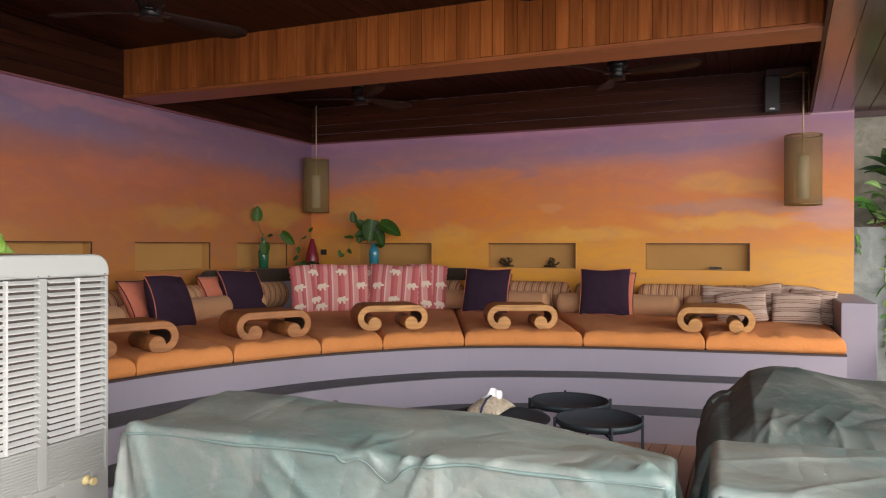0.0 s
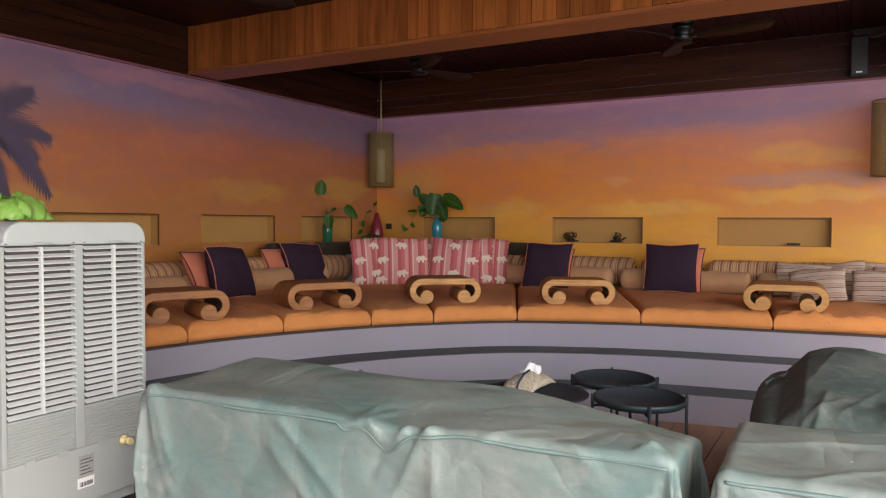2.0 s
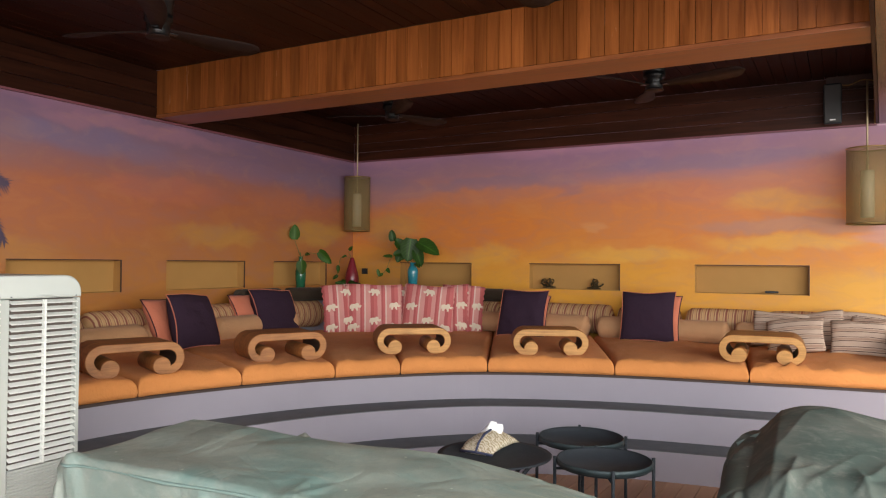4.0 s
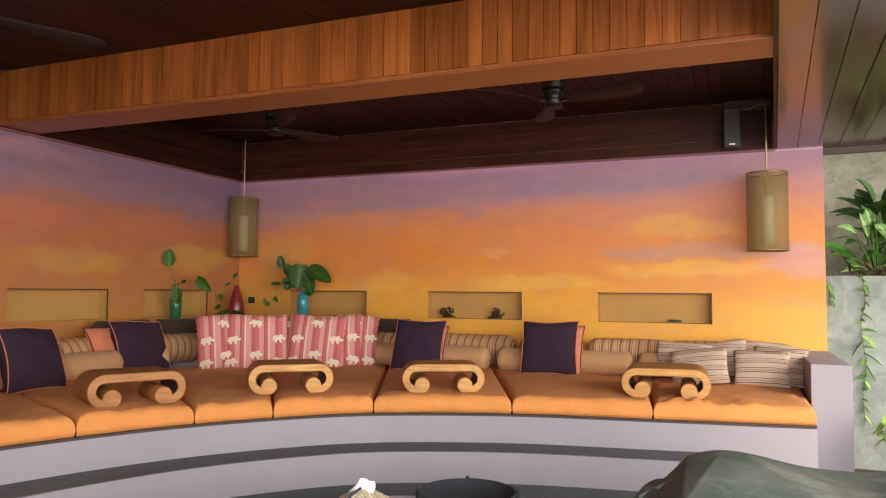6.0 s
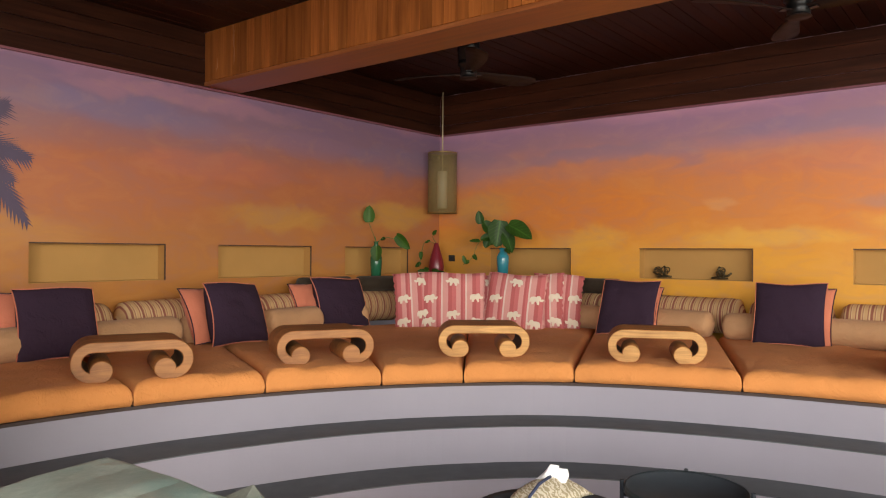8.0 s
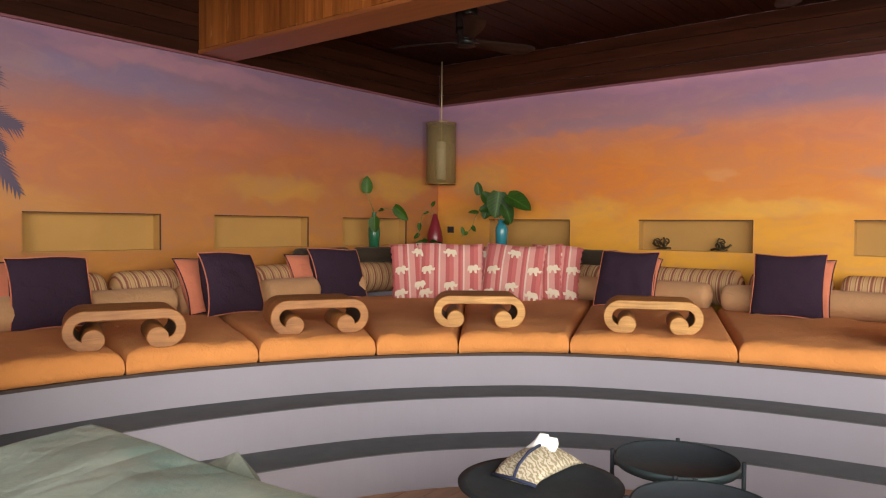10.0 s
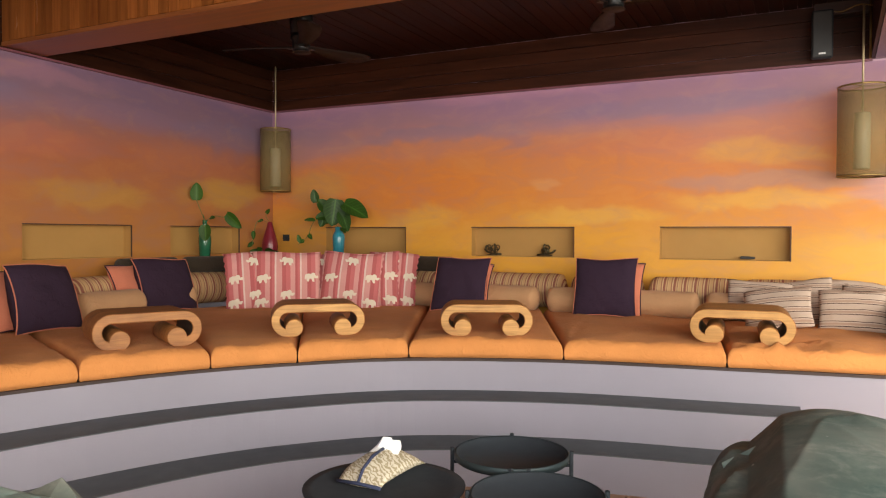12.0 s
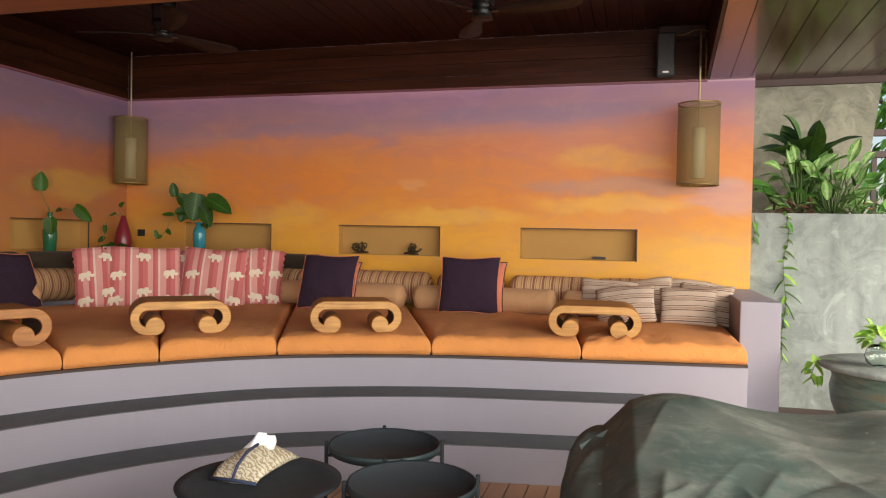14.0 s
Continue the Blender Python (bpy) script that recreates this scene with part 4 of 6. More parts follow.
def tissue_pouch():
    k = Nodes("quilted_leaf_print")
    w = k.n("TexWave", wave_type="BANDS", bands_direction="DIAGONAL")
    w.inputs["Scale"].default_value, w.inputs["Distortion"].default_value = 26, 9
    w.inputs["Detail Scale"].default_value = 2.0
    k.link(k.coords(), w.inputs["Vector"])
    c = k.ramp(w.outputs["Fac"], [(0.30, (0.36, 0.30, 0.19)), (0.60, (0.64, 0.58, 0.46))])
    mat = k.set(c, 0.9, None, 0.2)
    t = thing("tissue_pouch", "leaf-patterned cloth tissue pouch with navy trim on the folding table", "tissue box", at=pose(3.628, -3.885, 0.459, 0, 0, -2))
    bm = bmesh.new()
    n, N = 16, 24
    rings = []
    for i in range(n + 1):
        u = -1 + 2 * i / n
        ringv = []
        hgt = 0.070 * (1 - abs(u) ** 2.6) + 0.010
        wid = 0.092 * (1 - 0.10 * abs(u) ** 2)
        for j in range(N):
            a = 2 * math.pi * j / N
            cx, cz = math.cos(a), math.sin(a)
            sx = math.copysign(abs(cx) ** 0.75, cx) * wid * (1 - 0.66 * max(0, cz))
            sz = hgt / 2 + math.copysign(abs(cz) ** 0.8, cz) * hgt / 2
            jit = 0.004 * noise.noise(Vector((u * 4, cx * 2, cz * 2)))
            ringv.append(bm.verts.new((sx + jit, u * 0.15 , sz + abs(jit))))
        rings.append(ringv)
    for a_, b_ in zip(rings, rings[1:]):
        for q in range(N):
            bm.faces.new((a_[q], a_[(q + 1) % N], b_[(q + 1) % N], b_[q]))
    bm.faces.new(rings[0]), bm.faces.new(rings[-1])
    bmesh.ops.recalc_face_normals(bm, faces=bm.faces)
    part("pouch", bm, mat, t, "", True)
    navy = plain("navy_trim_cloth", (0.03, 0.04, 0.09), 0.8)
    part("trim", tube([(-0.085, -0.152, 0.008), (0.0, -0.155, 0.012), (0.085, -0.152, 0.008)], 0.006, 6), navy, t, "navy edge trim")
    part("trim", tube([(0.0, -0.153, 0.013), (0.0, -0.125, 0.050), (0.0, -0.07, 0.077), (0.0, 0.0, 0.086)], 0.0055, 6), navy, t, "navy centre trim")
    bm = bmesh.new()
    g = {}
    for i in range(7):
        for j in range(7):
            u, v = i / 6 - 0.5, j / 6
            g[i, j] = bm.verts.new((u * 0.10 * (1 - 0.55 * v) + 0.02 * v, 0.035 * u + 0.03 * v + 0.010 * math.sin(u * 12 + v * 4), 0.070 + v * 0.044 * (1 - 0.5 * u)))
    for i in range(6):
        for j in range(6):
            bm.faces.new((g[i, j], g[i + 1, j], g[i + 1, j + 1], g[i, j + 1]))
    o = part("tissue", bm, plain("white_tissue", (0.85, 0.85, 0.85), 0.9, vary=0.02), t, "white tissue pulled up through the slit", True)
    md = o.modifiers.new("thick", "SOLIDIFY")
    md.thickness = 0.0015


tissue_pouch()

# ---------- tarpaulin covers ----------
def seg_dist(px, py, ax, ay, bx, by):
    dx, dy = bx - ax, by - ay
    t = max(0.0, min(1.0, ((px - ax) * dx + (py - ay) * dy) / (dx * dx + dy * dy + 1e-9)))
    return math.hypot(px - ax - t * dx, py - ay - t * dy), t


def drape(name, label, w, d, top, m, material, flare, seed, r=0.025, n=(230, 170), folds=0.03, seams=True, creases=(), count=34, dips=()):
    """A sheet laid over a block of w by d whose height is top(x, y); it falls to the floor on all sides."""
    H = max(top(0, 0), 0.3)
    reach = H + 0.25
    rr = random.Random(int(seed * 10))
    lines = list(creases)
    for k in range(count):
        front = k % 4 != 0
        ax = rr.uniform(-w / 2, w / 2)
        ay = rr.uniform(-d / 2 - 0.6, -d / 2) if front else rr.uniform(-d / 2, d / 2)
        a = rr.choice((-1, 1)) * rr.uniform(0.3, 1.35) + (math.pi if rr.random() < 0.5 else 0)
        L = rr.uniform(0.12, 0.55)
        lines.append((ax, ay, ax + L * math.cos(a), ay + L * math.sin(a), rr.uniform(0.005, 0.014) * rr.choice((1, 1, -0.7)), rr.uniform(0.010, 0.022)))
    for sx in (-1, 1):
        for k in range(5):
            a = -0.35 - k * 0.27
            lines.append((sx * w / 2, -d / 2, sx * (w / 2 - 0.3 * math.cos(a) * (k - 1.6) * 0.8), -d / 2 - 0.45 * abs(math.sin(a)) - 0.05, 0.014 if k % 2 else -0.008, 0.022))

    def spread(half, near, inner, far):
        return [-half - reach * (1 - k / near) for k in range(near)] + [-half + 2 * half * k / inner for k in range(inner + 1)] + [half + reach * (k + 1) / far for k in range(far)]
    us, vs = spread(w / 2, n[0] // 5, n[0] * 3 // 5, n[0] // 5), spread(d / 2, n[1] // 2, n[1] * 3 // 8, n[1] // 8)
    bm = bmesh.new()
    g, surface = {}, {}
    for i, u in enumerate(us):
        for j, v in enumerate(vs):
            x, y = max(-w / 2, min(w / 2, u)), max(-d / 2, min(d / 2, v))
            ox, oy = u - x, v - y
            over = max(abs(ox), abs(oy)) if (ox and oy) else math.hypot(ox, oy)
            z = top(x, y)
            z += 0.006 * noise.noise(Vector((x * 5, y * 7, seed))) + 0.012 * noise.noise(Vector((x * 1.8 + 4, y * 2.5, seed)))
            cr = 0.0
            for ax, ay, bx, by, amp, wid in lines:
                if min(ax, bx) - 0.12 < u < max(ax, bx) + 0.12 and min(ay, by) - 0.12 < v < max(ay, by) + 0.12:
                    e, t = seg_dist(u, v, ax, ay, bx, by)
                    cr += amp * math.exp(-e / wid) * math.sin(math.pi * (0.15 + 0.85 * t) ** 0.8) ** 0.6
            if over > 0:
                dx, dy = (ox, oy)
                ln = math.hypot(dx, dy)
                dx, dy = dx / ln, dy / ln
                if over < r * 1.57:
                    out, drop = r * math.sin(over / r), r * (1 - math.cos(over / r))
                else:
                    drop = r + over - r * 1.57
                    out = r + flare * drop
                along_ = x * 1.0 + y * 1.3
                k = min(1.0, drop / 0.25)
                fold = noise.noise(Vector((along_ * 2.4 + drop * 1.4, drop * 0.9, seed + 3.3)))
                fine = abs(noise.noise(Vector((along_ * 6 - drop * 5, drop * 2.6, seed + 7.7))))
                out += folds * k * fold + 0.010 * k * (0.35 - fine) + cr
                if ox and oy:
                    out += 0.035 * k * math.sin(6 * math.atan2(abs(oy), abs(ox)))
                x, y, z = x + dx * out, y + dy * out, max(0.012 + 0.004 * fine, z - drop + cr * (1 - k))
            else:
                z += cr
            surface[i, j] = (x, y, z)
            g[i, j] = bm.verts.new((x, y, z))
    for i in range(len(us) - 1):
        for j in range(len(vs) - 1):
            q = (g[i, j], g[i + 1, j], g[i + 1, j + 1], g[i, j + 1])
            if max(p.co.z for p in q) > 0.02:
                bm.faces.new(q)
    for v_ in [v_ for v_ in bm.verts if not v_.link_faces]:
        bm.verts.remove(v_)
    t = thing(name, label, "furniture cover", at=m)
    part("sheet", bm, material, t, "", True)
    if seams:
        pts = []
        for k in range(140):
            x = -w / 2 + w * k / 139
            fall = 0.012 + sum(amp * math.exp(-((x - c) / wid) ** 2) for c, amp, wid in dips)
            v = -d / 2 - r * 0.8 - fall
            i = min(range(len(us)), key=lambda q: abs(us[q] - x))
            j = min(range(len(vs)), key=lambda q: abs(vs[q] - v))
            p = surface[i, j]
            z = top(x, -d / 2) - r * 0.30 - fall
            pts.append((x, p[1] - 0.003, z))
        part("hem", tube(pts, lambda u: 0.0045 + 0.0025 * math.sin(u * 23 + seed) * math.sin(u * 9), 6), M_hem, t, "raised hem along the top edge, coloured with its sky highlight", True)
    return t


# The hem's teal colour includes the sky highlight along the sheet's edge.
M_hem = plain("highlight_hem", (0.14, 0.215, 0.20), 0.55)


def top_one(x, y):
    z = 0.708 + 0.018 * math.exp(-((x + 0.70) / 0.35) ** 2) * (0.5 + y)
    z -= 0.10 * max(0.0, (x - 0.15) / 0.75) ** 1.5 * max(0.0, (y + 0.12) / 0.4)
    z += 0.015 * math.exp(-((x - 0.35) / 0.08) ** 2) * max(0, -y) * 2 - 0.02 * math.exp(-((x - 0.12) / 0.12) ** 2) * max(0, -y) * 2
    return z


c1 = drape("covered_table", "long table under a dusty green tarpaulin reaching the deck", 1.735, 0.54, top_one, pose(3.77, -5.245, 0, 0, 0, 4.2), M_tarp, 0.0, 2.0, count=14, folds=0.018,
           dips=((-0.05, 0.018, 0.022), (0.085, 0.060, 0.050), (-0.45, 0.006, 0.12)),
           creases=((-0.01, -0.275, -0.04, -0.10, 0.012, 0.014), (0.015, -0.27, 0.05, -0.12, 0.012, 0.014), (0.02, -0.28, 0.07, -0.345, 0.020, 0.012), (0.15, -0.28, 0.11, -0.345, 0.020, 0.012), (-0.01, -0.30, -0.22, -0.36, 0.012, 0.014),
                    (0.22, -0.28, 0.10, -0.50, 0.020, 0.014), (0.10, -0.50, -0.12, -0.56, 0.016, 0.016), (-0.30, -0.34, -0.05, -0.55, 0.014, 0.018), (-0.05, -0.55, 0.12, -0.50, 0.013, 0.016), (0.23, -0.28, 0.25, -0.80, 0.016, 0.018),
                    (-0.34, -0.42, -0.02, -0.72, 0.012, 0.020), (0.06, -0.36, 0.02, -0.46, -0.014, 0.020), (0.84, -0.275, 0.55, 0.05, 0.010, 0.020), (0.84, -0.275, 0.70, 0.16, 0.009, 0.015), (0.80, -0.262, 0.855, -0.235, 0.022, 0.010), (-0.84, -0.275, -0.72, -0.62, 0.016, 0.020), (-0.85, -0.28, -0.80, -0.75, 0.016, 0.016)))
bm = bmesh.new()
a = [bm.verts.new(p) for p in ((-0.62, 0.36, 0.60), (-0.46, 0.44, 0.680), (-0.27, 0.40, 0.58), (-0.44, 0.34, 0.60), (-0.40, 0.46, 0.62))]
for q in ((0, 1, 3), (1, 2, 3), (0, 4, 1), (1, 4, 2)):
    bm.faces.new([a[k] for k in q])
bm.faces.new((a[0], a[3], a[2], a[4]))
bmesh.ops.recalc_face_normals(bm, faces=bm.faces)
part("folded_flap", bm, M_tarp2, c1, "dark green folded corner of the sheet standing up")


def top_two(x, y):
    return 0.715 + 0.012 * math.sin(x * 4 + 1) - 0.02 * max(0.0, y)


drape("covered_table", "second table under a dusty green tarpaulin reaching the deck", 1.5, 0.50, top_two, pose(5.53, -5.18, 0, 0, 0, 2), M_tarp, 0.03, 5.0)


def top_three(x, y):
    z = 0.60 + 0.03 * y
    z += 0.078 * math.exp(-(abs(x + 0.34) / (0.20 if x < -0.34 else 0.34)) ** 2.2 - ((y - 0.26) / 0.46) ** 2)
    z += 0.085 * math.exp(-((x - 0.42) / 0.26) ** 2 - ((y - 0.22) / 0.45) ** 2)
    z -= 0.08 * max(0, (-x - 0.48) / 0.10)
    z -= 0.08 * max(0, (x - 0.50)) ** 1.1
    return z


c3 = drape("covered_armchair", "lumpy seat furniture under a slack dark grey-green tarpaulin", 1.16, 0.90, top_three, pose(5.345, -3.66, 0, 0, 0, 2), M_tarp2, 0.07, 9.0, r=0.10, folds=0.04, seams=False, count=26,
                 creases=((-0.26, 0.30, 0.02, -0.10, 0.014, 0.030), (0.02, -0.10, 0.16, -0.42, 0.016, 0.018), (-0.26, 0.30, 0.40, 0.00, 0.012, 0.025), (-0.10, 0.10, 0.56, -0.16, 0.010, 0.014), (-0.36, 0.25, -0.50, -0.30, 0.010, 0.030),
                    (0.10, -0.40, 0.56, -0.18, 0.014, 0.014), (0.14, -0.44, 0.58, -0.34, 0.012, 0.014), (-0.58, 0.1, -0.72, -0.2, 0.016, 0.02), (-0.58, 0.3, -0.85, 0.1, 0.016, 0.02), (-0.40, -0.30, -0.46, -0.80, 0.014, 0.02), (-0.20, -0.35, -0.12, -0.85, 0.014, 0.02)))

bm = bmesh.new()
a = [bm.verts.new(p) for p in ((-0.58, 0.02, 0.40), (-0.60, 0.26, 0.46), (-0.50, 0.34, 0.60), (-0.66, 0.20, 0.53), (-0.56, 0.16, 0.44))]
for q in ((0, 1, 3), (1, 2, 3), (0, 3, 4), (3, 2, 4), (0, 4, 1), (1, 4, 2)):
    bm.faces.new([a[k] for k in q])
bmesh.ops.recalc_face_normals(bm, faces=bm.faces)
part("folded_flap", bm, M_tarp, c3, "teal folded corner of the sheet")

# ---------- air cooler ----------
def air_cooler():
    t = thing("air_cooler", "tall white portable evaporative air cooler with louvred side on castors", "air cooler", at=pose(2.375, -5.469, 0, 0, 0, 1))
    Y0, Y1, X0, Z0 = -0.325, 0.305, -0.46, 0.145
    bm = bmesh.new()
    box_into(bm, X0, -0.035, Y0, Y1, Z0, 1.19, 0.012)
    part("body", bm, M_plastic, t)
    bm = bmesh.new()
    prof = []
    for k in range(7):
        a = math.pi / 2 * k / 6
        prof.append((Y1 - 0.07 + 0.07 * math.cos(a), 1.211 + 0.07 * math.sin(a)))
    prof += [(-y, z) for y, z in reversed(prof)]
    poly = [(Y1, 1.192)] + prof + [(Y0, 1.192)]
    n = len(poly)
    A = [bm.verts.new((X0 - 0.006, y, z)) for y, z in poly]
    B = [bm.verts.new((0.0, y, z)) for y, z in poly]
    bm.faces.new(A), bm.faces.new(B)
    for k in range(n):
        bm.faces.new((A[k], B[k], B[(k + 1) % n], A[(k + 1) % n]))
    bmesh.ops.recalc_face_normals(bm, faces=bm.faces)
    bmesh.ops.bevel(bm, geom=[e for e in bm.edges if abs(e.verts[0].co.x - e.verts[1].co.x) < 1e-6], offset=0.012, segments=3, affect="EDGES", profile=0.6)
    part("lid", bm, M_plastic, t, "rounded white top lid")
    bm = bmesh.new()
    box_into(bm, -0.034, -0.004, Y0 + 0.004, Y1 - 0.004, Z0 + 0.01, 0.38, 0.004)
    for y0, y1 in ((Y0 + 0.004, Y0 + 0.022), (-0.030, 0.008), (Y1 - 0.022, Y1 - 0.004)):
        box_into(bm, -0.034, -0.004, y0, y1, 0.381, 1.19, 0.003)
    part("front_frame", bm, M_plastic_g, t, "pale grey louvre frame")
    part("dark_inside", box(-0.033, -0.028, Y0 + 0.023, Y1 - 0.023, 0.38, 1.188), M_louvre_dark, t, "dark interior behind the louvres")
    slat = None
    for col, (y0, y1) in enumerate(((Y0 + 0.023, -0.031), (0.009, Y1 - 0.023))):
        for k in range(25):
            z = 0.562 + k * 0.0257
            if slat is None:
                bs = bmesh.new()
                vs = box_into(bs, -0.016, 0.011, 0, y1 - y0, -0.0022, 0.0022, 0.001, seg=1)
                bmesh.ops.rotate(bs, cent=(-0.005, 0, 0), matrix=Matrix.Rotation(radians(23), 3, "Y"), verts=bs.verts)
                slat = mesh_of(bs, "slat")
            o = part("slat", slat, M_slat, t)
            o.location = (-0.002, y0, z)
        part("mullion", box(-0.012, 0.006, (y0 + y1) / 2 - 0.004, (y0 + y1) / 2 + 0.004, 0.552, 1.187), M_slat, t)
        bm = bmesh.new()
        box_into(bm, -0.026, -0.012, y0, y1, 0.38, 0.546)
        for k in range(14):
            z = 0.386 + k * 0.0118
            box_into(bm, -0.013, -0.006, y0 + 0.003, y1 - 0.003, z, z + 0.0062, 0.001, seg=1)
        part("filter_grille", bm, M_plastic_g, t, "finely ribbed lower grille")
        for k in (0.3, 0.8):
            part("clip", box(-0.006, 0.004, y0 + (y1 - y0) * k - 0.02, y0 + (y1 - y0) * k + 0.02, 0.366, 0.389, 0.004), M_plastic_g, t)
        part("wire_clip", tube([(0.0, y0 + 0.09, 1.194), (0.008, y0 + 0.12, 1.206), (0.008, y0 + 0.16, 1.202), (0.0, y0 + 0.19, 1.194)], 0.0018, 6), M_plastic, t, "thin bent wire clip")
        for yy in (y0 + 0.003, y1 - 0.003):
            part("screw", lathe([(0.004, 0), (0.004, 0.004)], 8, (-0.002, yy, 1.197)), M_rubber, t)
    bm = bmesh.new()
    lathe_into(bm, [(0.020, 0.0), (0.020, 0.012), (0.013, 0.014), (0.013, 0.034), (0.016, 0.036), (0.014, 0.05)], 16)
    bmesh.ops.transform(bm, matrix=pose(-0.004, 0.184, 0.362, 0, 90, 0), verts=bm.verts)
    part("drain_knob", bm, M_cream, t, "ivory plastic drain knob")
    part("label_plate", box(-0.0042, -0.0025, -0.022, 0.045, 0.262, 0.345, 0.0005, 1), plain("grey_label", (0.33, 0.33, 0.31), 0.6), t, "grey printed data label")
    part("label_sticker", box(-0.0042, -0.0022, -0.028, 0.045, 0.215, 0.256), plain("white_label", (0.82, 0.82, 0.80), 0.5), t, "white bar-code sticker")
    dark = M_rubber
    for k in range(5):
        part("print_line", box(-0.0024, -0.0016, -0.016, 0.040 - (k % 3) * 0.010, 0.272 + k * 0.014, 0.275 + k * 0.014), dark, t)
    for k in range(14):
        y = -0.020 + k * 0.0042
        part("print_bar", box(-0.0021, -0.0013, y, y + 0.0016 + (k % 3) * 0.0008, 0.222, 0.240), dark, t)
    # handle on the narrow side
    pts = [(-0.20 + 0.055 * math.cos(a), Y0 - 0.022, 0.48 + 0.095 * math.sin(a)) for a in (2 * math.pi * k / 22 for k in range(23))]
    part("cord_loop", tube(pts, 0.012, 8, False), M_rubber, t, "coiled black power cord")
    part("cord_hook", box(-0.225, -0.175, Y0 - 0.04, Y0 - 0.002, 0.46, 0.50, 0.006), M_rubber, t)
    part("side_seam", box(X0 + 0.01, -0.045, Y0 - 0.002, Y0 + 0.004, 0.318, 0.322), M_plastic_g, t)
    part("base_tray", box(X0 + 0.03, -0.05, Y0 + 0.03, Y1 - 0.03, 0.095, 0.1445, 0.006), M_plastic_g, t)
    for x, y in ((-0.40, -0.24), (-0.09, -0.24), (-0.40, 0.24), (-0.09, 0.24)):
        bm = bmesh.new()
        lathe_into(bm, [(0.012, -0.018), (0.034, -0.018), (0.038, -0.012), (0.038, 0.012), (0.034, 0.018), (0.012, 0.018)], 20)
        bmesh.ops.transform(bm, matrix=pose(x, y, 0.039, 90, 0, 25), verts=bm.verts)
        c = part("castor", bm, M_rubber, t)
        part("castor_fork", box(x - 0.014, x + 0.014, y - 0.03, y + 0.03, 0.07, 0.096, 0.004), M_black, c)


air_cooler()

# ---------- lamps, fans and loudspeaker ----------
def gauze(name, color):
    k = Nodes(name)
    c = k.mix(k.noise(k.coords((3, 3, 40)), 8, 3), color, tuple(x * 0.7 for x in color))
    w = k.n("TexWave", wave_type="BANDS", bands_direction="Z")
    w.inputs["Scale"].default_value = 60
    k.link(k.coords(), w.inputs["Vector"])
    k.set(c, 0.7)
    tr = k.n("BsdfTransparent")
    mx = k.n("MixShader")
    f = k.math("MULTIPLY_ADD", w.outputs["Fac"], 0.20, 0.36)
    k.link(f, mx.inputs[0])
    k.link(k.b.outputs[0], mx.inputs[1])
    k.link(tr.outputs[0], mx.inputs[2])
    out = k.nt.nodes["Material Output"]
    k.link(mx.outputs[0], out.inputs["Surface"])
    return k.mat


M_gauze = gauze("brass_gauze", (0.34, 0.25, 0.10))
M_glass_w = plain("opal_tube", (0.60, 0.52, 0.34), 0.4)
M_brass = plain("aged_brass", (0.36, 0.24, 0.09), 0.4, 0.7)
M_rod = plain("pale_brass_rod", (0.50, 0.40, 0.24), 0.45, 0.3)
M_fan = plain("black_fan_metal", (0.012, 0.012, 0.013), 0.35, 0.4)
M_blade = plain("dark_walnut_blade", (0.020, 0.010, 0.008), 0.6, spec=0.2)


def pendant(x, y, z0, z1, r, ztop, label, wire_to=None):
    t = thing("pendant_lamp", label, "pendant lamp", "mesh cylinder pendant lamps", pose(x, y, 0))
    bm = bmesh.new()
    lathe_into(bm, [(r - 0.002, z0), (r, z0), (r, z1), (r - 0.002, z1)], 40, caps=False)
    part("shade", bm, M_gauze, t, "brown-gold woven metal gauze shade", True)
    for z in (z0, z1):
        bm = bmesh.new()
        lathe_into(bm, [(r - 0.004, z - 0.005), (r + 0.003, z - 0.005), (r + 0.003, z + 0.005), (r - 0.004, z + 0.005), (r - 0.004, z - 0.005)], 40, caps=False)
        part("rim", bm, M_brass, t)
    part("inner_tube", lathe([(0.045, z0 + 0.05), (0.05, z0 + 0.055), (0.05, z0 + 0.42), (0.045, z0 + 0.43)], 20), M_glass_w, t, "opal inner tube")
    part("bottom_plate", lathe([(0.0, z0 + 0.004), (r - 0.006, z0 + 0.004), (r - 0.006, z0 + 0.008), (0.0, z0 + 0.008)], 32, caps=False), M_gauze, t)
    for k in range(3):
        a = 2 * math.pi * k / 3
        part("spoke", tube([(0, 0, z1 + 0.004), (math.cos(a) * r, math.sin(a) * r, z1)], 0.003, 6), M_brass, t)
    part("stem", tube([(0, 0, z0 + 0.42), (0, 0, ztop)], 0.0075, 8), M_rod, t, "thin brass stem")
    if wire_to:
        pts = []
        for k in range(9):
            u = k / 8
            pts.append((wire_to[0][0] + (wire_to[1][0] - wire_to[0][0]) * u, wire_to[0][1] * (1 - u) + wire_to[1][1] * u, ztop - 0.005 + 0.014 * math.cos(u * 9)))
        part("hanging_wire", tube(pts, 0.0045, 6), M_brass, t, "twisted support wire")
    return t


pendant(0.180, -0.18, 1.706, 2.322, 0.150, CZ, "woven gauze cylinder lamp hanging in the mural corner")
pendant(5.282, -0.325, 1.684, 2.290, 0.152, 2.85, "woven gauze cylinder lamp hanging by the mural's open end", ((-0.24, 0.10), (0.066, 0.01)))


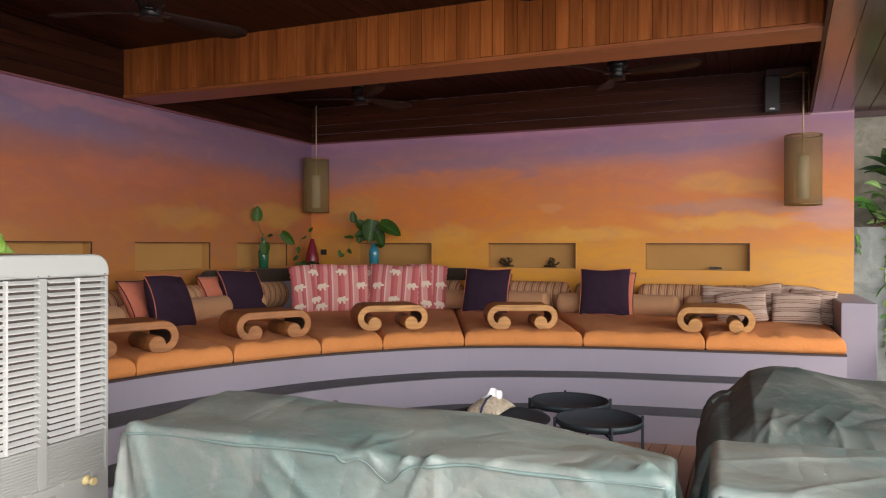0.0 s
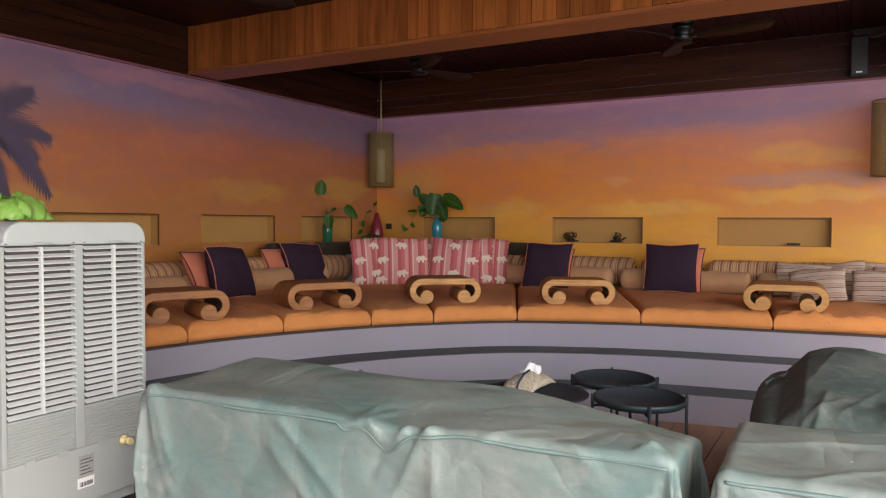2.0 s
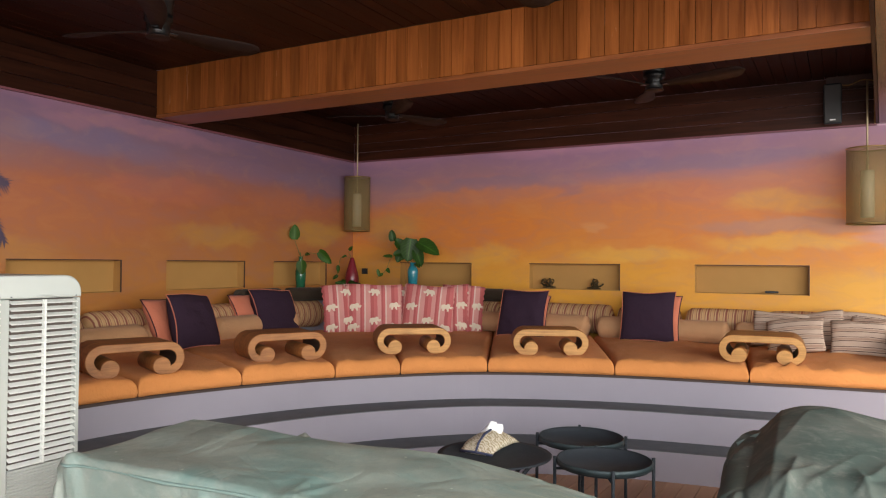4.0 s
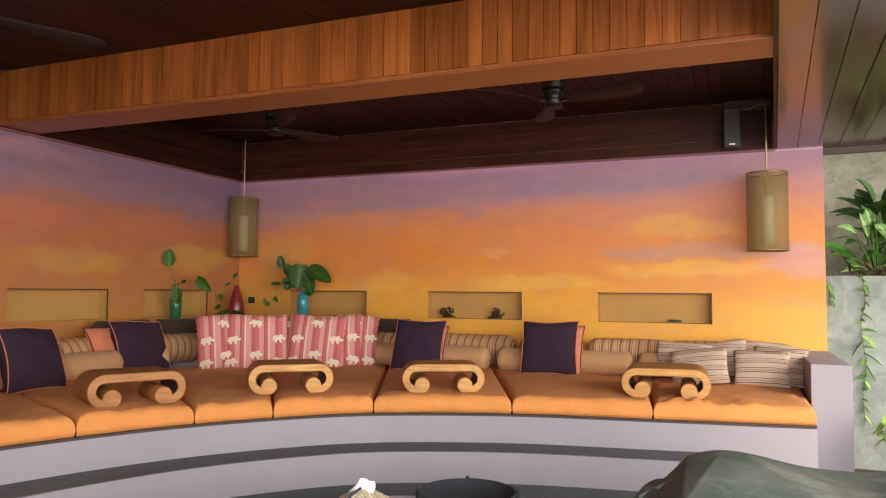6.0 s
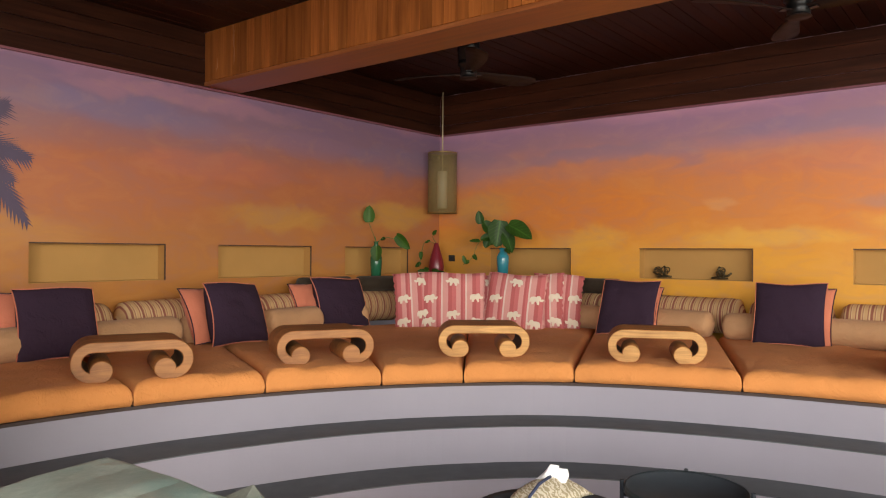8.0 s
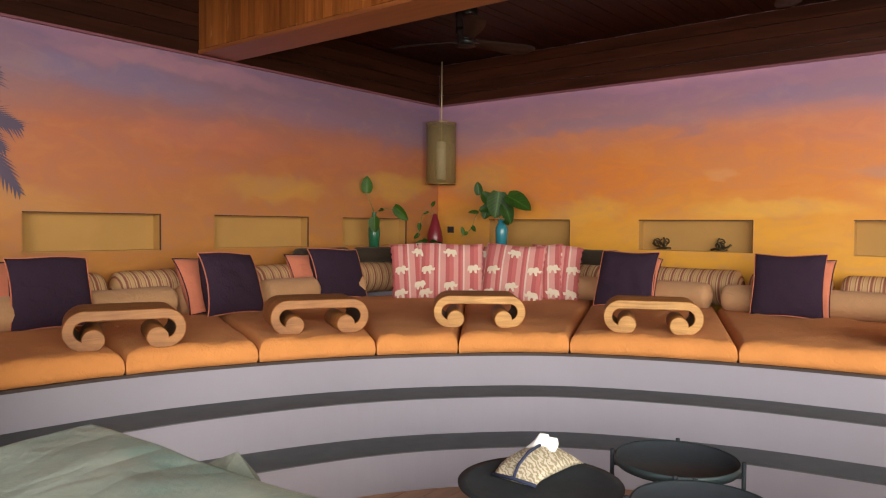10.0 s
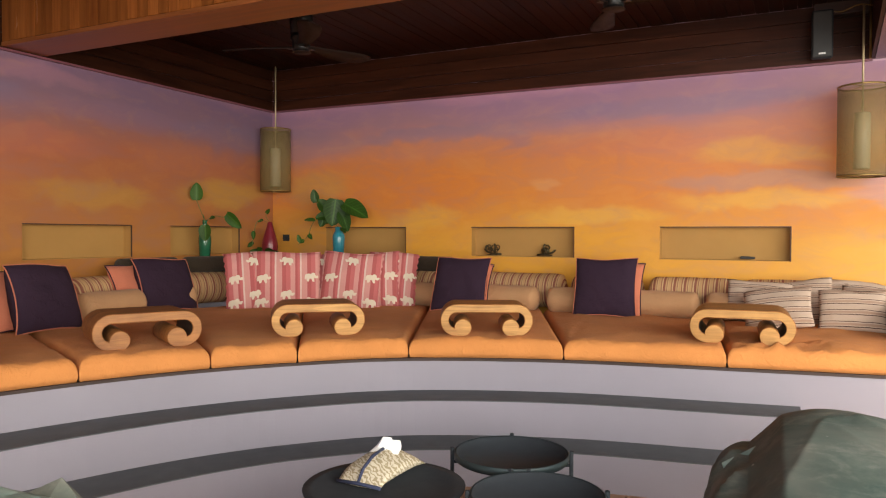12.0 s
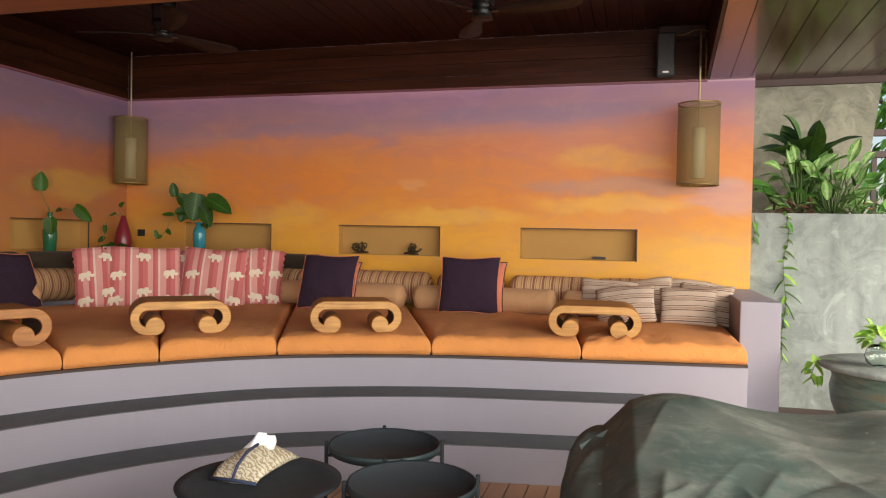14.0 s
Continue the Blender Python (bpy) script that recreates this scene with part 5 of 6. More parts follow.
def fan(x, y, zb, angle, label):
    t = thing("ceiling_fan", label, "ceiling fan", "three-bladed ceiling fans", pose(x, y, 0))
    part("housing", lathe([(0.0, zb - 0.026), (0.052, zb - 0.024), (0.062, zb - 0.016), (0.064, zb + 0.02), (0.066, zb + 0.055), (0.080, zb + 0.062), (0.080, zb + 0.095), (0.076, zb + 0.098), (0.080, zb + 0.102), (0.080, zb + 0.165), (0.085, zb + 0.17), (0.085, CZ - 0.002)], 32), M_fan, t, "black cylindrical motor housing")
    part("cap", lathe([(0.0, zb - 0.034), (0.066, zb - 0.033), (0.070, zb - 0.029), (0.066, zb - 0.0262), (0.0, zb - 0.0262)], 32), M_blade, t, "brown disc cap under the housing", True)
    for k in range(3):
        a = radians(angle + 120 * k)
        bm = bmesh.new()
        top, bot = [], []
        n = 20
        for i in range(n + 1):
            u = i / n
            L = 0.060 + u * 0.59
            w = 0.030 + 0.052 * math.sin(min(1, u * 1.15) * math.pi / 2) ** 1.3
            if u > 0.80:
                w *= math.sqrt(max(0.004, 1 - ((u - 0.80) / 0.20) ** 2))
            sk = 0.045 * math.sin(u * math.pi * 0.75)
            pitch = 0.34 - 0.16 * u
            for v in (-1, 0, 1):
                h = zb + 0.014 - pitch * v * w + 0.012 * u - 0.004 * v * v
                top.append(bm.verts.new((L, v * w + sk, h + 0.004)))
                bot.append(bm.verts.new((L, v * w + sk, h - 0.004)))
        for i in range(n):
            q = 3 * i
            for j in (0, 1):
                bm.faces.new((top[q + j], top[q + 3 + j], top[q + 4 + j], top[q + 1 + j])).smooth = True
                bm.faces.new((bot[q + 1 + j], bot[q + 4 + j], bot[q + 3 + j], bot[q + j])).smooth = True
            bm.faces.new((top[q], bot[q], bot[q + 3], top[q + 3]))
            bm.faces.new((top[q + 2], top[q + 5], bot[q + 5], bot[q + 2]))
        bm.faces.new((top[0], top[1], top[2], bot[2], bot[1], bot[0]))
        bm.faces.new((top[-1], top[-2], top[-3], bot[-3], bot[-2], bot[-1]))
        bmesh.ops.recalc_face_normals(bm, faces=bm.faces)
        bmesh.ops.rotate(bm, cent=(0, 0, 0), matrix=Matrix.Rotation(a, 3, "Z"), verts=bm.verts)
        part("blade", bm, M_blade, t, "dark paddle blade")
        bm = box(0.055, 0.11, -0.02, 0.02, zb + 0.002, zb + 0.008, 0.002)
        bmesh.ops.rotate(bm, cent=(0, 0, 0), matrix=Matrix.Rotation(a, 3, "Z"), verts=bm.verts)
        part("blade_bracket", bm, M_fan, t)
    return t


FL = "dark three-bladed ceiling fan under the boarded ceiling"
fan(3.885, -1.62, 2.664, -14, FL)
fan(1.58, -1.62, 2.650, 68, FL + " near the mural corner")
fan(1.66, -4.22, 2.655, 70, FL + " before the beam")
fan(3.88, -4.19, 2.655, 97, FL + " before the beam")

sp = thing("loudspeaker", "slim black wall loudspeaker above the mural", "speaker", at=pose(5.035, -0.19, 2.70, 8, 0, 0))
part("cabinet", box(-0.068, 0.068, -0.075, 0.07, -0.165, 0.165, 0.018, 3), M_black, sp)
part("front_grille", box(-0.060, 0.060, -0.082, -0.074, -0.155, 0.155, 0.006), M_rubber, sp, "black perforated grille")
part("badge", box(-0.022, 0.022, -0.0845, -0.081, -0.138, -0.126), plain("pale_badge", (0.7, 0.7, 0.7), 0.4), sp, "small pale badge")
part("bracket", box(-0.03, 0.03, 0.055, 0.165, -0.03, 0.03, 0.004), M_black, sp)
part("speaker_recess", box(4.985, 5.33, -0.10, -0.024, 2.86, 2.949, 0.004), M_trim, None, "dark timber block above the loudspeaker", kind="structure")
part("conduit", tube([(5.345, -0.05, WALL_TOP), (5.345, -0.05, 2.949)], 0.009, 8), M_brass, None, "thin vertical conduit beside the soffit", kind="structure")

# ---------- leaves ----------
def leafmat(name, a, b, vein=0.0, tip=(0.3, 0.4, 0.1), feather=False, ribbed=True):
    k = Nodes(name)
    rib = tuple(min(0.7, x * 1.5 + 0.01) for x in b)
    rnd = k.n("ObjectInfo").outputs["Random"]
    c = k.mix(rnd, a, b)
    if vein:
        n = k.noise(k.coords(), 30, 4, 0.7, 1.0)
        c = k.mix(k.math("MULTIPLY", k.ramp(n, [(0.42, (0, 0, 0)), (0.60, (1, 1, 1))]), vein), c, tip)
    at_ = k.n("Attribute")
    at_.attribute_name = "across"
    al_ = k.n("Attribute")
    al_.attribute_name = "along"
    side = k.math("ABSOLUTE", at_.outputs["Fac"])
    wave = k.math("SINE", k.math("MULTIPLY", k.math("SUBTRACT", al_.outputs["Fac"], k.math("MULTIPLY", side, 0.30)), 46.0))
    c = k.mix(k.ramp(wave, [(0.6, (0, 0, 0)), (1.0, (0.35,) * 3)]), c, rib)
    if feather:
        f_ = k.math("ADD", side, k.math("MULTIPLY", k.noise(k.coords(), 60, 3, 0.7), 0.7))
        c = k.mix(k.ramp(f_, [(0.45, (0.85,) * 3), (0.75, (0, 0, 0))]), c, tip)
    if ribbed:
        c = k.mix(k.ramp(side, [(0.04, (0.7,) * 3), (0.11, (0, 0, 0))]), c, rib)
    blot = k.noise(k.coords(), 9, 4, 0.6)
    c = k.mix(k.ramp(blot, [(0.35, (0.4,) * 3), (0.55, (0, 0, 0))]), c, tuple(x * 0.5 for x in a))
    k.bump(k.noise(k.coords(), 70, 2), 0.15, 0.003)
    return k.set(c, 0.5, None, 0.3)


M_leaf = leafmat("deep_green_leaf", (0.016, 0.050, 0.006), (0.040, 0.105, 0.012))
M_leaf2 = leafmat("variegated_leaf", (0.06, 0.20, 0.03), (0.15, 0.38, 0.07), 0.3, (0.62, 0.72, 0.38), True)
M_leaf3 = leafmat("lime_leaf", (0.19, 0.40, 0.05), (0.34, 0.55, 0.11))
M_leaf4 = leafmat("garden_leaf", (0.055, 0.20, 0.03), (0.16, 0.38, 0.06))
M_stem = plain("green_stem", (0.10, 0.16, 0.05), 0.6)


def leaf_into(bm, base, way, L, W, heart=0.5, droop=0.2, roll=0.0, n=7, mat=0, face=None):
    """One blade: base point, direction, length, width; heart 0 (lance) to 1 (heart-shaped)."""
    ac = bm.verts.layers.float.get("across") or bm.verts.layers.float.new("across")
    al = bm.verts.layers.float.get("along") or bm.verts.layers.float.new("along")
    way = Vector(way).normalized()
    side = way.cross(Vector(face) if face is not None else Vector((0, 0, 1)))
    if side.length < 0.05:
        side = Vector((1, 0, 0))
    side.normalize()
    side = Matrix.Rotation(roll, 3, way) @ side
    nrm = side.cross(way)
    cols = []
    for i in range(n + 1):
        u = i / n
        if heart > 0.5:
            w = W / 2 * (math.sin(math.pi * min(1, u * 0.92 + 0.08)) ** 0.55) * (1 - 0.35 * u)
        else:
            w = W / 2 * math.sin(math.pi * min(1, u * 0.96 + 0.04)) ** 0.8 * (1 - 0.25 * u)
        if i == n:
            w = 0.0005
        p = Vector(base) + way * (L * u) - Vector((0, 0, 1)) * (droop * L * u * u)
        cup = 0.18 * w
        cols.append([bm.verts.new(p - side * w + nrm * cup * 1.6), bm.verts.new(p - side * w * 0.5 + nrm * cup * 0.6), bm.verts.new(p - nrm * 0.004), bm.verts.new(p + side * w * 0.5 + nrm * cup * 0.6), bm.verts.new(p + side * w + nrm * cup * 1.6)])
    for i, col in enumerate(cols):
        for k, v_ in enumerate(col):
            v_[ac], v_[al] = -1 + 0.5 * k, i / n
    for a, b in zip(cols, cols[1:]):
        for k in range(4):
            f = bm.faces.new((a[k], a[k + 1], b[k + 1], b[k]))
            f.smooth = True
            f.material_index = mat


def glazed(name, color, rough=0.18):
    k = Nodes(name)
    c = k.mix(k.noise(k.coords(), 9, 5), tuple(x * 0.7 for x in color), color)
    k.bump(k.noise(k.coords((1, 1, 8)), 12, 3), 0.15, 0.004)
    return k.set(c, rough, None, 0.6)


def vase(name, label, x, y, z, prof, material, twigs, leafspec, m=None):
    t = thing(name, label, "vase", at=pose(x, y, z))
    part("body", lathe(prof, 28), material, t, "", True)
    for pts in twigs:
        part("stem", tube(catmull([Vector(p) for p in pts], 5), 0.0028, 6), M_stem, t)
    for base, way, L, W, heart, droop, roll in leafspec:
        bm = bmesh.new()
        leaf_into(bm, base, way, L, W, heart, droop, roll - 0.3, 9, face=(0.5, -0.8, 0.35))
        part("leaf", bm, M_leaf, t)
    return t


LZ = 1.047
vase("vase_with_plant", "tall green glazed vase with drooping heart leaves on the ledge", 0.10, -1.07, LZ,
     [(0.040, 0), (0.046, 0.01), (0.056, 0.16), (0.055, 0.20), (0.040, 0.25), (0.022, 0.285), (0.020, 0.34), (0.026, 0.352), (0.020, 0.352)], glazed("green_glaze", (0.02, 0.14, 0.07)),
     [((0, 0, 0.34), (0.02, -0.04, 0.40), (0.06, -0.07, 0.37), (0.06, -0.06, 0.29)), ((0, 0, 0.34), (-0.02, -0.02, 0.42), (-0.03, -0.07, 0.53)), ((0, 0, 0.34), (0.06, 0.05, 0.39), (0.14, 0.09, 0.38))],
     [((-0.03, -0.07, 0.53), (0.10, -0.08, 1.0), 0.16, 0.13, 1, 0.0, 0.5), ((0.15, 0.11, 0.41), (0.7, 0.3, -0.6), 0.18, 0.13, 1, 0.1, 0.9), ((0.06, -0.06, 0.31), (0.15, -0.1, -1), 0.15, 0.13, 1, 0.0, 0.4), ((0.02, 0.04, 0.37), (0.8, -0.1, 0.2), 0.08, 0.05, 0, 0.2, 0)])
vase("vase_with_plant", "red teardrop vase with small trailing leaves in the corner", 0.205, -0.30, LZ,
     [(0.050, 0), (0.060, 0.008), (0.078, 0.06), (0.080, 0.11), (0.068, 0.18), (0.048, 0.25), (0.030, 0.31), (0.022, 0.345), (0.018, 0.35)], glazed("red_glaze", (0.22, 0.015, 0.03), 0.3),
     [((0, 0, 0.34), (-0.03, -0.02, 0.40), (-0.02, -0.03, 0.44)), ((0, 0, 0.34), (-0.10, -0.06, 0.36), (-0.13, -0.09, 0.20), (-0.14, -0.10, 0.10))],
     [((-0.02, -0.03, 0.43), (0.5, -0.1, 0.5), 0.08, 0.045, 1, 0.1, 0.5), ((-0.05, -0.04, 0.37), (-0.6, -0.2, -0.2), 0.06, 0.04, 1, 0.1, 0.6), ((-0.13, -0.09, 0.26), (0.2, -0.2, -1), 0.09, 0.05, 1, 0, 0.3), ((-0.13, -0.09, 0.15), (-0.7, -0.2, -0.6), 0.08, 0.05, 1, 0, 0.2),
      ((0.04, -0.12, 0.06), (0.9, -0.2, 0.25), 0.13, 0.06, 1, 0.2, 0.3), ((0.0, -0.12, 0.05), (-0.7, -0.3, 0.25), 0.13, 0.06, 1, 0.2, 0.2), ((0.08, -0.10, 0.05), (1, 0.1, 0.1), 0.15, 0.06, 1, 0.2, 0.9), ((-0.02, -0.12, 0.07), (0.2, -0.5, 0.4), 0.09, 0.06, 1, 0.2, 0.2)])
vase("vase_with_plant", "slim turquoise vase with large split leaves on the ledge", 0.99, -0.26, LZ - 0.01,
     [(0.042, 0), (0.046, 0.008), (0.058, 0.20), (0.057, 0.23), (0.040, 0.262), (0.030, 0.275), (0.036, 0.31), (0.030, 0.31)], glazed("turquoise_glaze", (0.03, 0.27, 0.36)),
     [((0, 0, 0.30), (-0.10, -0.03, 0.42), (-0.20, -0.05, 0.50), (-0.22, -0.05, 0.57)), ((-0.10, -0.03, 0.42), (-0.24, -0.06, 0.36), (-0.30, -0.08, 0.22), (-0.40, -0.10, 0.14)), ((0, 0, 0.30), (0.03, -0.02, 0.40), (0.06, -0.03, 0.46))],
     [((0.01, -0.06, 0.57), (-0.10, -0.12, -1.0), 0.26, 0.25, 1, 0.0, 0.1), ((0.09, -0.05, 0.53), (1.0, 0.0, -0.42), 0.29, 0.20, 1, 0.1, 0.2), ((0.05, -0.03, 0.46), (0.45, -0.1, -0.9), 0.20, 0.15, 1, 0.1, 0.3), ((-0.03, -0.04, 0.44), (-0.6, -0.1, -0.6), 0.13, 0.10, 1, 0.1, 0.1),
      ((-0.10, -0.04, 0.46), (-0.5, -0.2, 0.7), 0.14, 0.14, 1, 0.0, 0.3), ((-0.13, -0.04, 0.42), (-0.3, -0.1, -0.8), 0.12, 0.11, 1, 0.0, 0.2), ((-0.23, -0.05, 0.54), (-0.1, -0.1, 1), 0.13, 0.10, 1, 0.0, 0.3),
      ((-0.09, -0.05, 0.42), (-0.7, -0.3, -0.1), 0.12, 0.10, 1, 0.1, 0.2), ((-0.23, -0.06, 0.37), (-1, -0.1, 0.15), 0.12, 0.06, 1, 0.1, 0.6), ((-0.29, -0.08, 0.24), (0.5, -0.1, -0.4), 0.07, 0.05, 1, 0.1, 0.5), ((-0.37, -0.1, 0.16), (-0.2, -0.1, 0.7), 0.08, 0.05, 1, 0, 0.2), ((-0.33, -0.09, 0.18), (-0.7, -0.1, -0.3), 0.06, 0.045, 1, 0, 0.2), ((0.06, -0.05, 0.30), (0.6, -0.3, -0.2), 0.10, 0.06, 1, 0.2, 0.3)])

sw = thing("socket_box", "small black socket box on the mural near the corner", "socket", at=pose(0.175, 0, 1.24))
part("plate", box(-0.04, 0.04, -0.012, -0.001, -0.033, 0.033, 0.004), M_rubber, sw)
part("switch", box(-0.018, 0.018, -0.016, -0.012, -0.015, 0.015, 0.002), M_black, sw)
rm = thing("remote_control", "black remote control lying in a wall niche", "remote control", at=pose(4.55, 0.045, NZ0 + 0.013, 0, 0, 8))
part("case", box(-0.055, 0.055, -0.02, 0.02, 0, 0.018, 0.006), M_rubber, rm)
part("keypad", box(-0.045, 0.02, -0.012, 0.012, 0.0182, 0.020), M_black, rm)


def ornament(x, flip, seed):
    """A small openwork figure of curled metal, kept plain."""
    bm = bmesh.new()
    rr = random.Random(seed)
    for k in range(7):
        c = Vector((rr.uniform(-0.05, 0.05), rr.uniform(-0.015, 0.015), rr.uniform(0.03, 0.075)))
        r = rr.uniform(0.014, 0.028)
        a0 = rr.uniform(0, 6)
        tube_into(bm, [c + Vector((flip * r * math.cos(a0 + j * 0.5), 0.25 * r * math.sin(j), r * math.sin(a0 + j * 0.5))) for j in range(11)], 0.005, 6)
    tube_into(bm, [(-0.075 * flip, 0, 0.05), (-0.05 * flip, 0, 0.03), (0, 0, 0.012), (0.05 * flip, 0, 0.012), (0.085 * flip, 0, 0.006)], 0.009, 8)
    tube_into(bm, [(0.02 * flip, 0, 0.02), (0.03 * flip, 0, 0.075), (0.018 * flip, 0, 0.10)], 0.010, 8)
    lathe_into(bm, [(0.002, 0), (0.05, 0), (0.045, 0.008), (0.002, 0.01)], 16, caps=False)
    ob = part("ornament", bm, plain("bronze", (0.10, 0.075, 0.04), 0.4, 0.8) if seed == 3 else bpy.data.materials["bronze"], None, "small curled bronze ornament standing in a wall niche", True, category="ornament", group="bronze ornaments in the niche")
    ob.matrix_basis = pose(x, 0.055, NZ0 + 0.012)
    return ob


ornament(2.43, 1, 3)
ornament(2.94, -1, 8)

# painted palm on the side wall
def painted_palm():
    bm = bmesh.new()
    rr = random.Random(5)
    cy, cz = -4.66, 1.93
    fronds = [(-4.22, 2.20, 0.05), (-4.09, 1.87, 0.10), (-4.19, 1.72, 0.12), (-4.105, 1.46, 0.24), (-4.42, 1.50, 0.10), (-4.62, 2.34, 0.0), (-5.02, 2.20, 0.05), (-5.20, 1.90, 0.12), (-5.12, 1.52, 0.22), (-4.86, 1.48, 0.08)]
    for layer, (ty, tz, arch) in enumerate(fronds):
        X = 0.0015 + layer * 0.0012
        n = 26
        pts = [Vector((cy + (ty - cy) * i / n, cz + (tz - cz) * i / n + arch * math.sin(math.pi * i / n) * 0.6)) for i in range(n + 1)]
        for s in (-1, 1):
            for i in range(1, n):
                a, b = pts[i], pts[i + 1]
                u = i / n
                d = (b - a).normalized()
                out = Vector((-d.y, d.x)) * s
                down = out.y < 0
                w = (out * 0.75 + d * 0.9 + Vector((0, -0.25))).normalized()
                L = (0.18 if down else 0.13) * math.sin(math.pi * min(1.0, 0.22 + 0.80 * u)) ** 0.6 + 0.015
                l1, l0 = L * rr.uniform(0.75, 1.25), L * 0.48
                q = [a, b, b + w * l1, a + w * l0]
                vs = [bm.verts.new((X + (0.0 if s > 0 else 0.0004), p.x, p.y)) for p in q]
                bm.faces.new(vs if s < 0 else vs[::-1])
    trunk = catmull([(cy, cz), (-4.56, 1.72), (-4.44, 1.50), (-4.38, 1.25), (-4.36, 0.95), (-4.37, 0.6)], 6)
    left = [bm.verts.new((0.0010, p.x - 0.045, p.y)) for p in trunk]
    right = [bm.verts.new((0.0010, p.x + 0.04, p.y)) for p in trunk]
    for k in range(len(trunk) - 1):
        bm.faces.new((left[k], right[k], right[k + 1], left[k + 1]))
    for f in bm.faces:
        f.normal_update()
        if f.normal.x < 0:
            f.normal_flip()
    return part("painted_palm", bm, plain("dark_violet_paint", (0.085, 0.062, 0.105), 0.6, vary=0.15, bump=0.0), bpy.data.objects["wall_west"], "dark violet palm silhouette painted on the wall")


painted_palm()

# ---------- leafy head on the cooler ----------
M_lettuce = leafmat("pale_lettuce_leaf", (0.20, 0.42, 0.055), (0.28, 0.50, 0.09), 0.35, (0.50, 0.62, 0.26), False, False)
lt = thing("leafy_plant", "bright green ruffled leafy plant lying on the cooler", "plant", at=pose(2.10, -5.60, 1.284))
for k in range(10):
    bm = bmesh.new()
    a = k * 2.4 + 0.3
    R = 0.064 + 0.0064 * k
    g = {}
    N = 16
    for i in range(N + 1):
        for j in range(N + 1):
            u, v = i / N, j / (N / 2) - 1
            el = (1.45 - 1.55 * u) * (1 - 0.03 * k)
            aa = a + v * (0.95 - 0.35 * u)
            edge = max(abs(v), u) ** 4
            rad = R * (1 + 0.16 * edge * math.sin(v * 8 + u * 9 + k) + 0.05 * math.sin(v * 4))
            z = rad * math.sin(el) * 0.95 + 0.012 * edge * math.cos(v * 11 + k)
            g[i, j] = bm.verts.new((rad * math.cos(el) * math.cos(aa) * 1.15, rad * math.cos(el) * math.sin(aa) * 1.25, max(0.003, z + 0.004)))
    for i in range(N):
        for j in range(N):
            bm.faces.new((g[i, j], g[i + 1, j], g[i + 1, j + 1], g[i, j + 1]))
    part("leaf", bm, M_lettuce, lt, "", True)

# ---------- planter, vines, jar and garden ----------
def bush(label, x, y, z, count, seed, L, W, material, spread=0.8, category="plant", name="broadleaf_plant", heart=0.3, group=""):
    t = thing(name, label, category, group, pose(x, y, z))
    rr = random.Random(seed)
    st = bmesh.new()
    for k in range(count):
        a = rr.uniform(0, 2 * math.pi)
        e = rr.uniform(0.15, 1.25)
        h = rr.uniform(0.05, 0.45) * (0.5 + 0.7 * math.sin(e))
        r = spread * rr.uniform(0.05, 0.22)
        base = Vector((r * math.cos(a), r * math.sin(a) * 0.7, h))
        way = Vector((math.cos(a) * math.cos(e), math.sin(a) * math.cos(e), math.sin(e)))
        tube_into(st, [(0.02 * math.cos(a), 0.02 * math.sin(a), 0), base * 0.6, base], 0.006, 5)
        bm = bmesh.new()
        s = rr.uniform(0.7, 1.15)
        leaf_into(bm, base, way, L * s, W * s, heart, rr.uniform(0.15, 0.5), rr.uniform(-0.6, 0.6), 8, face=(rr.uniform(-0.4, 0.4), -0.5, 0.9))
        part("leaf", bm, material, t)
    part("stem", st, M_stem, t, "", True)
    return t


bush("dark green broadleaf plant growing in the concrete planter", 6.12, 0.60, 1.44, 34, 1, 0.30, 0.12, M_leaf4, 1.0)
bush("tall upright green plant in the concrete planter", 6.20, 0.58, 1.74, 14, 2, 0.40, 0.19, M_leaf, 0.6)
bush("variegated pale green plant at the planter's edge", 6.38, 0.42, 1.44, 44, 3, 0.25, 0.095, M_leaf2, 1.0)
bush("variegated pale plant beside the dark one", 6.14, 0.42, 1.50, 26, 7, 0.23, 0.09, M_leaf2, 0.9)
bush("round-leaved caladium on thin stalks in the planter", 6.58, 0.45, 1.46, 7, 12, 0.20, 0.17, M_leaf4, 1.5, heart=1.0)

dead = thing("dried_leaves", "tangle of dried brown leaves in the concrete planter", "plant", at=pose(6.02, 0.34, 1.44))
M_dead = leafmat("dried_leaf", (0.045, 0.024, 0.014), (0.13, 0.07, 0.04))
rr = random.Random(31)
for k in range(34):
    bm = bmesh.new()
    leaf_into(bm, (rr.uniform(-0.14, 0.22), rr.uniform(-0.20, 0.1), rr.uniform(0.0, 0.13)), (rr.uniform(-1, 1), rr.uniform(-1, 0.4), rr.uniform(-0.4, 0.9)), rr.uniform(0.09, 0.17), 0.04, 0.2, rr.uniform(0.2, 0.7), rr.uniform(-1, 1), 5)
    part("leaf", bm, M_dead, dead)

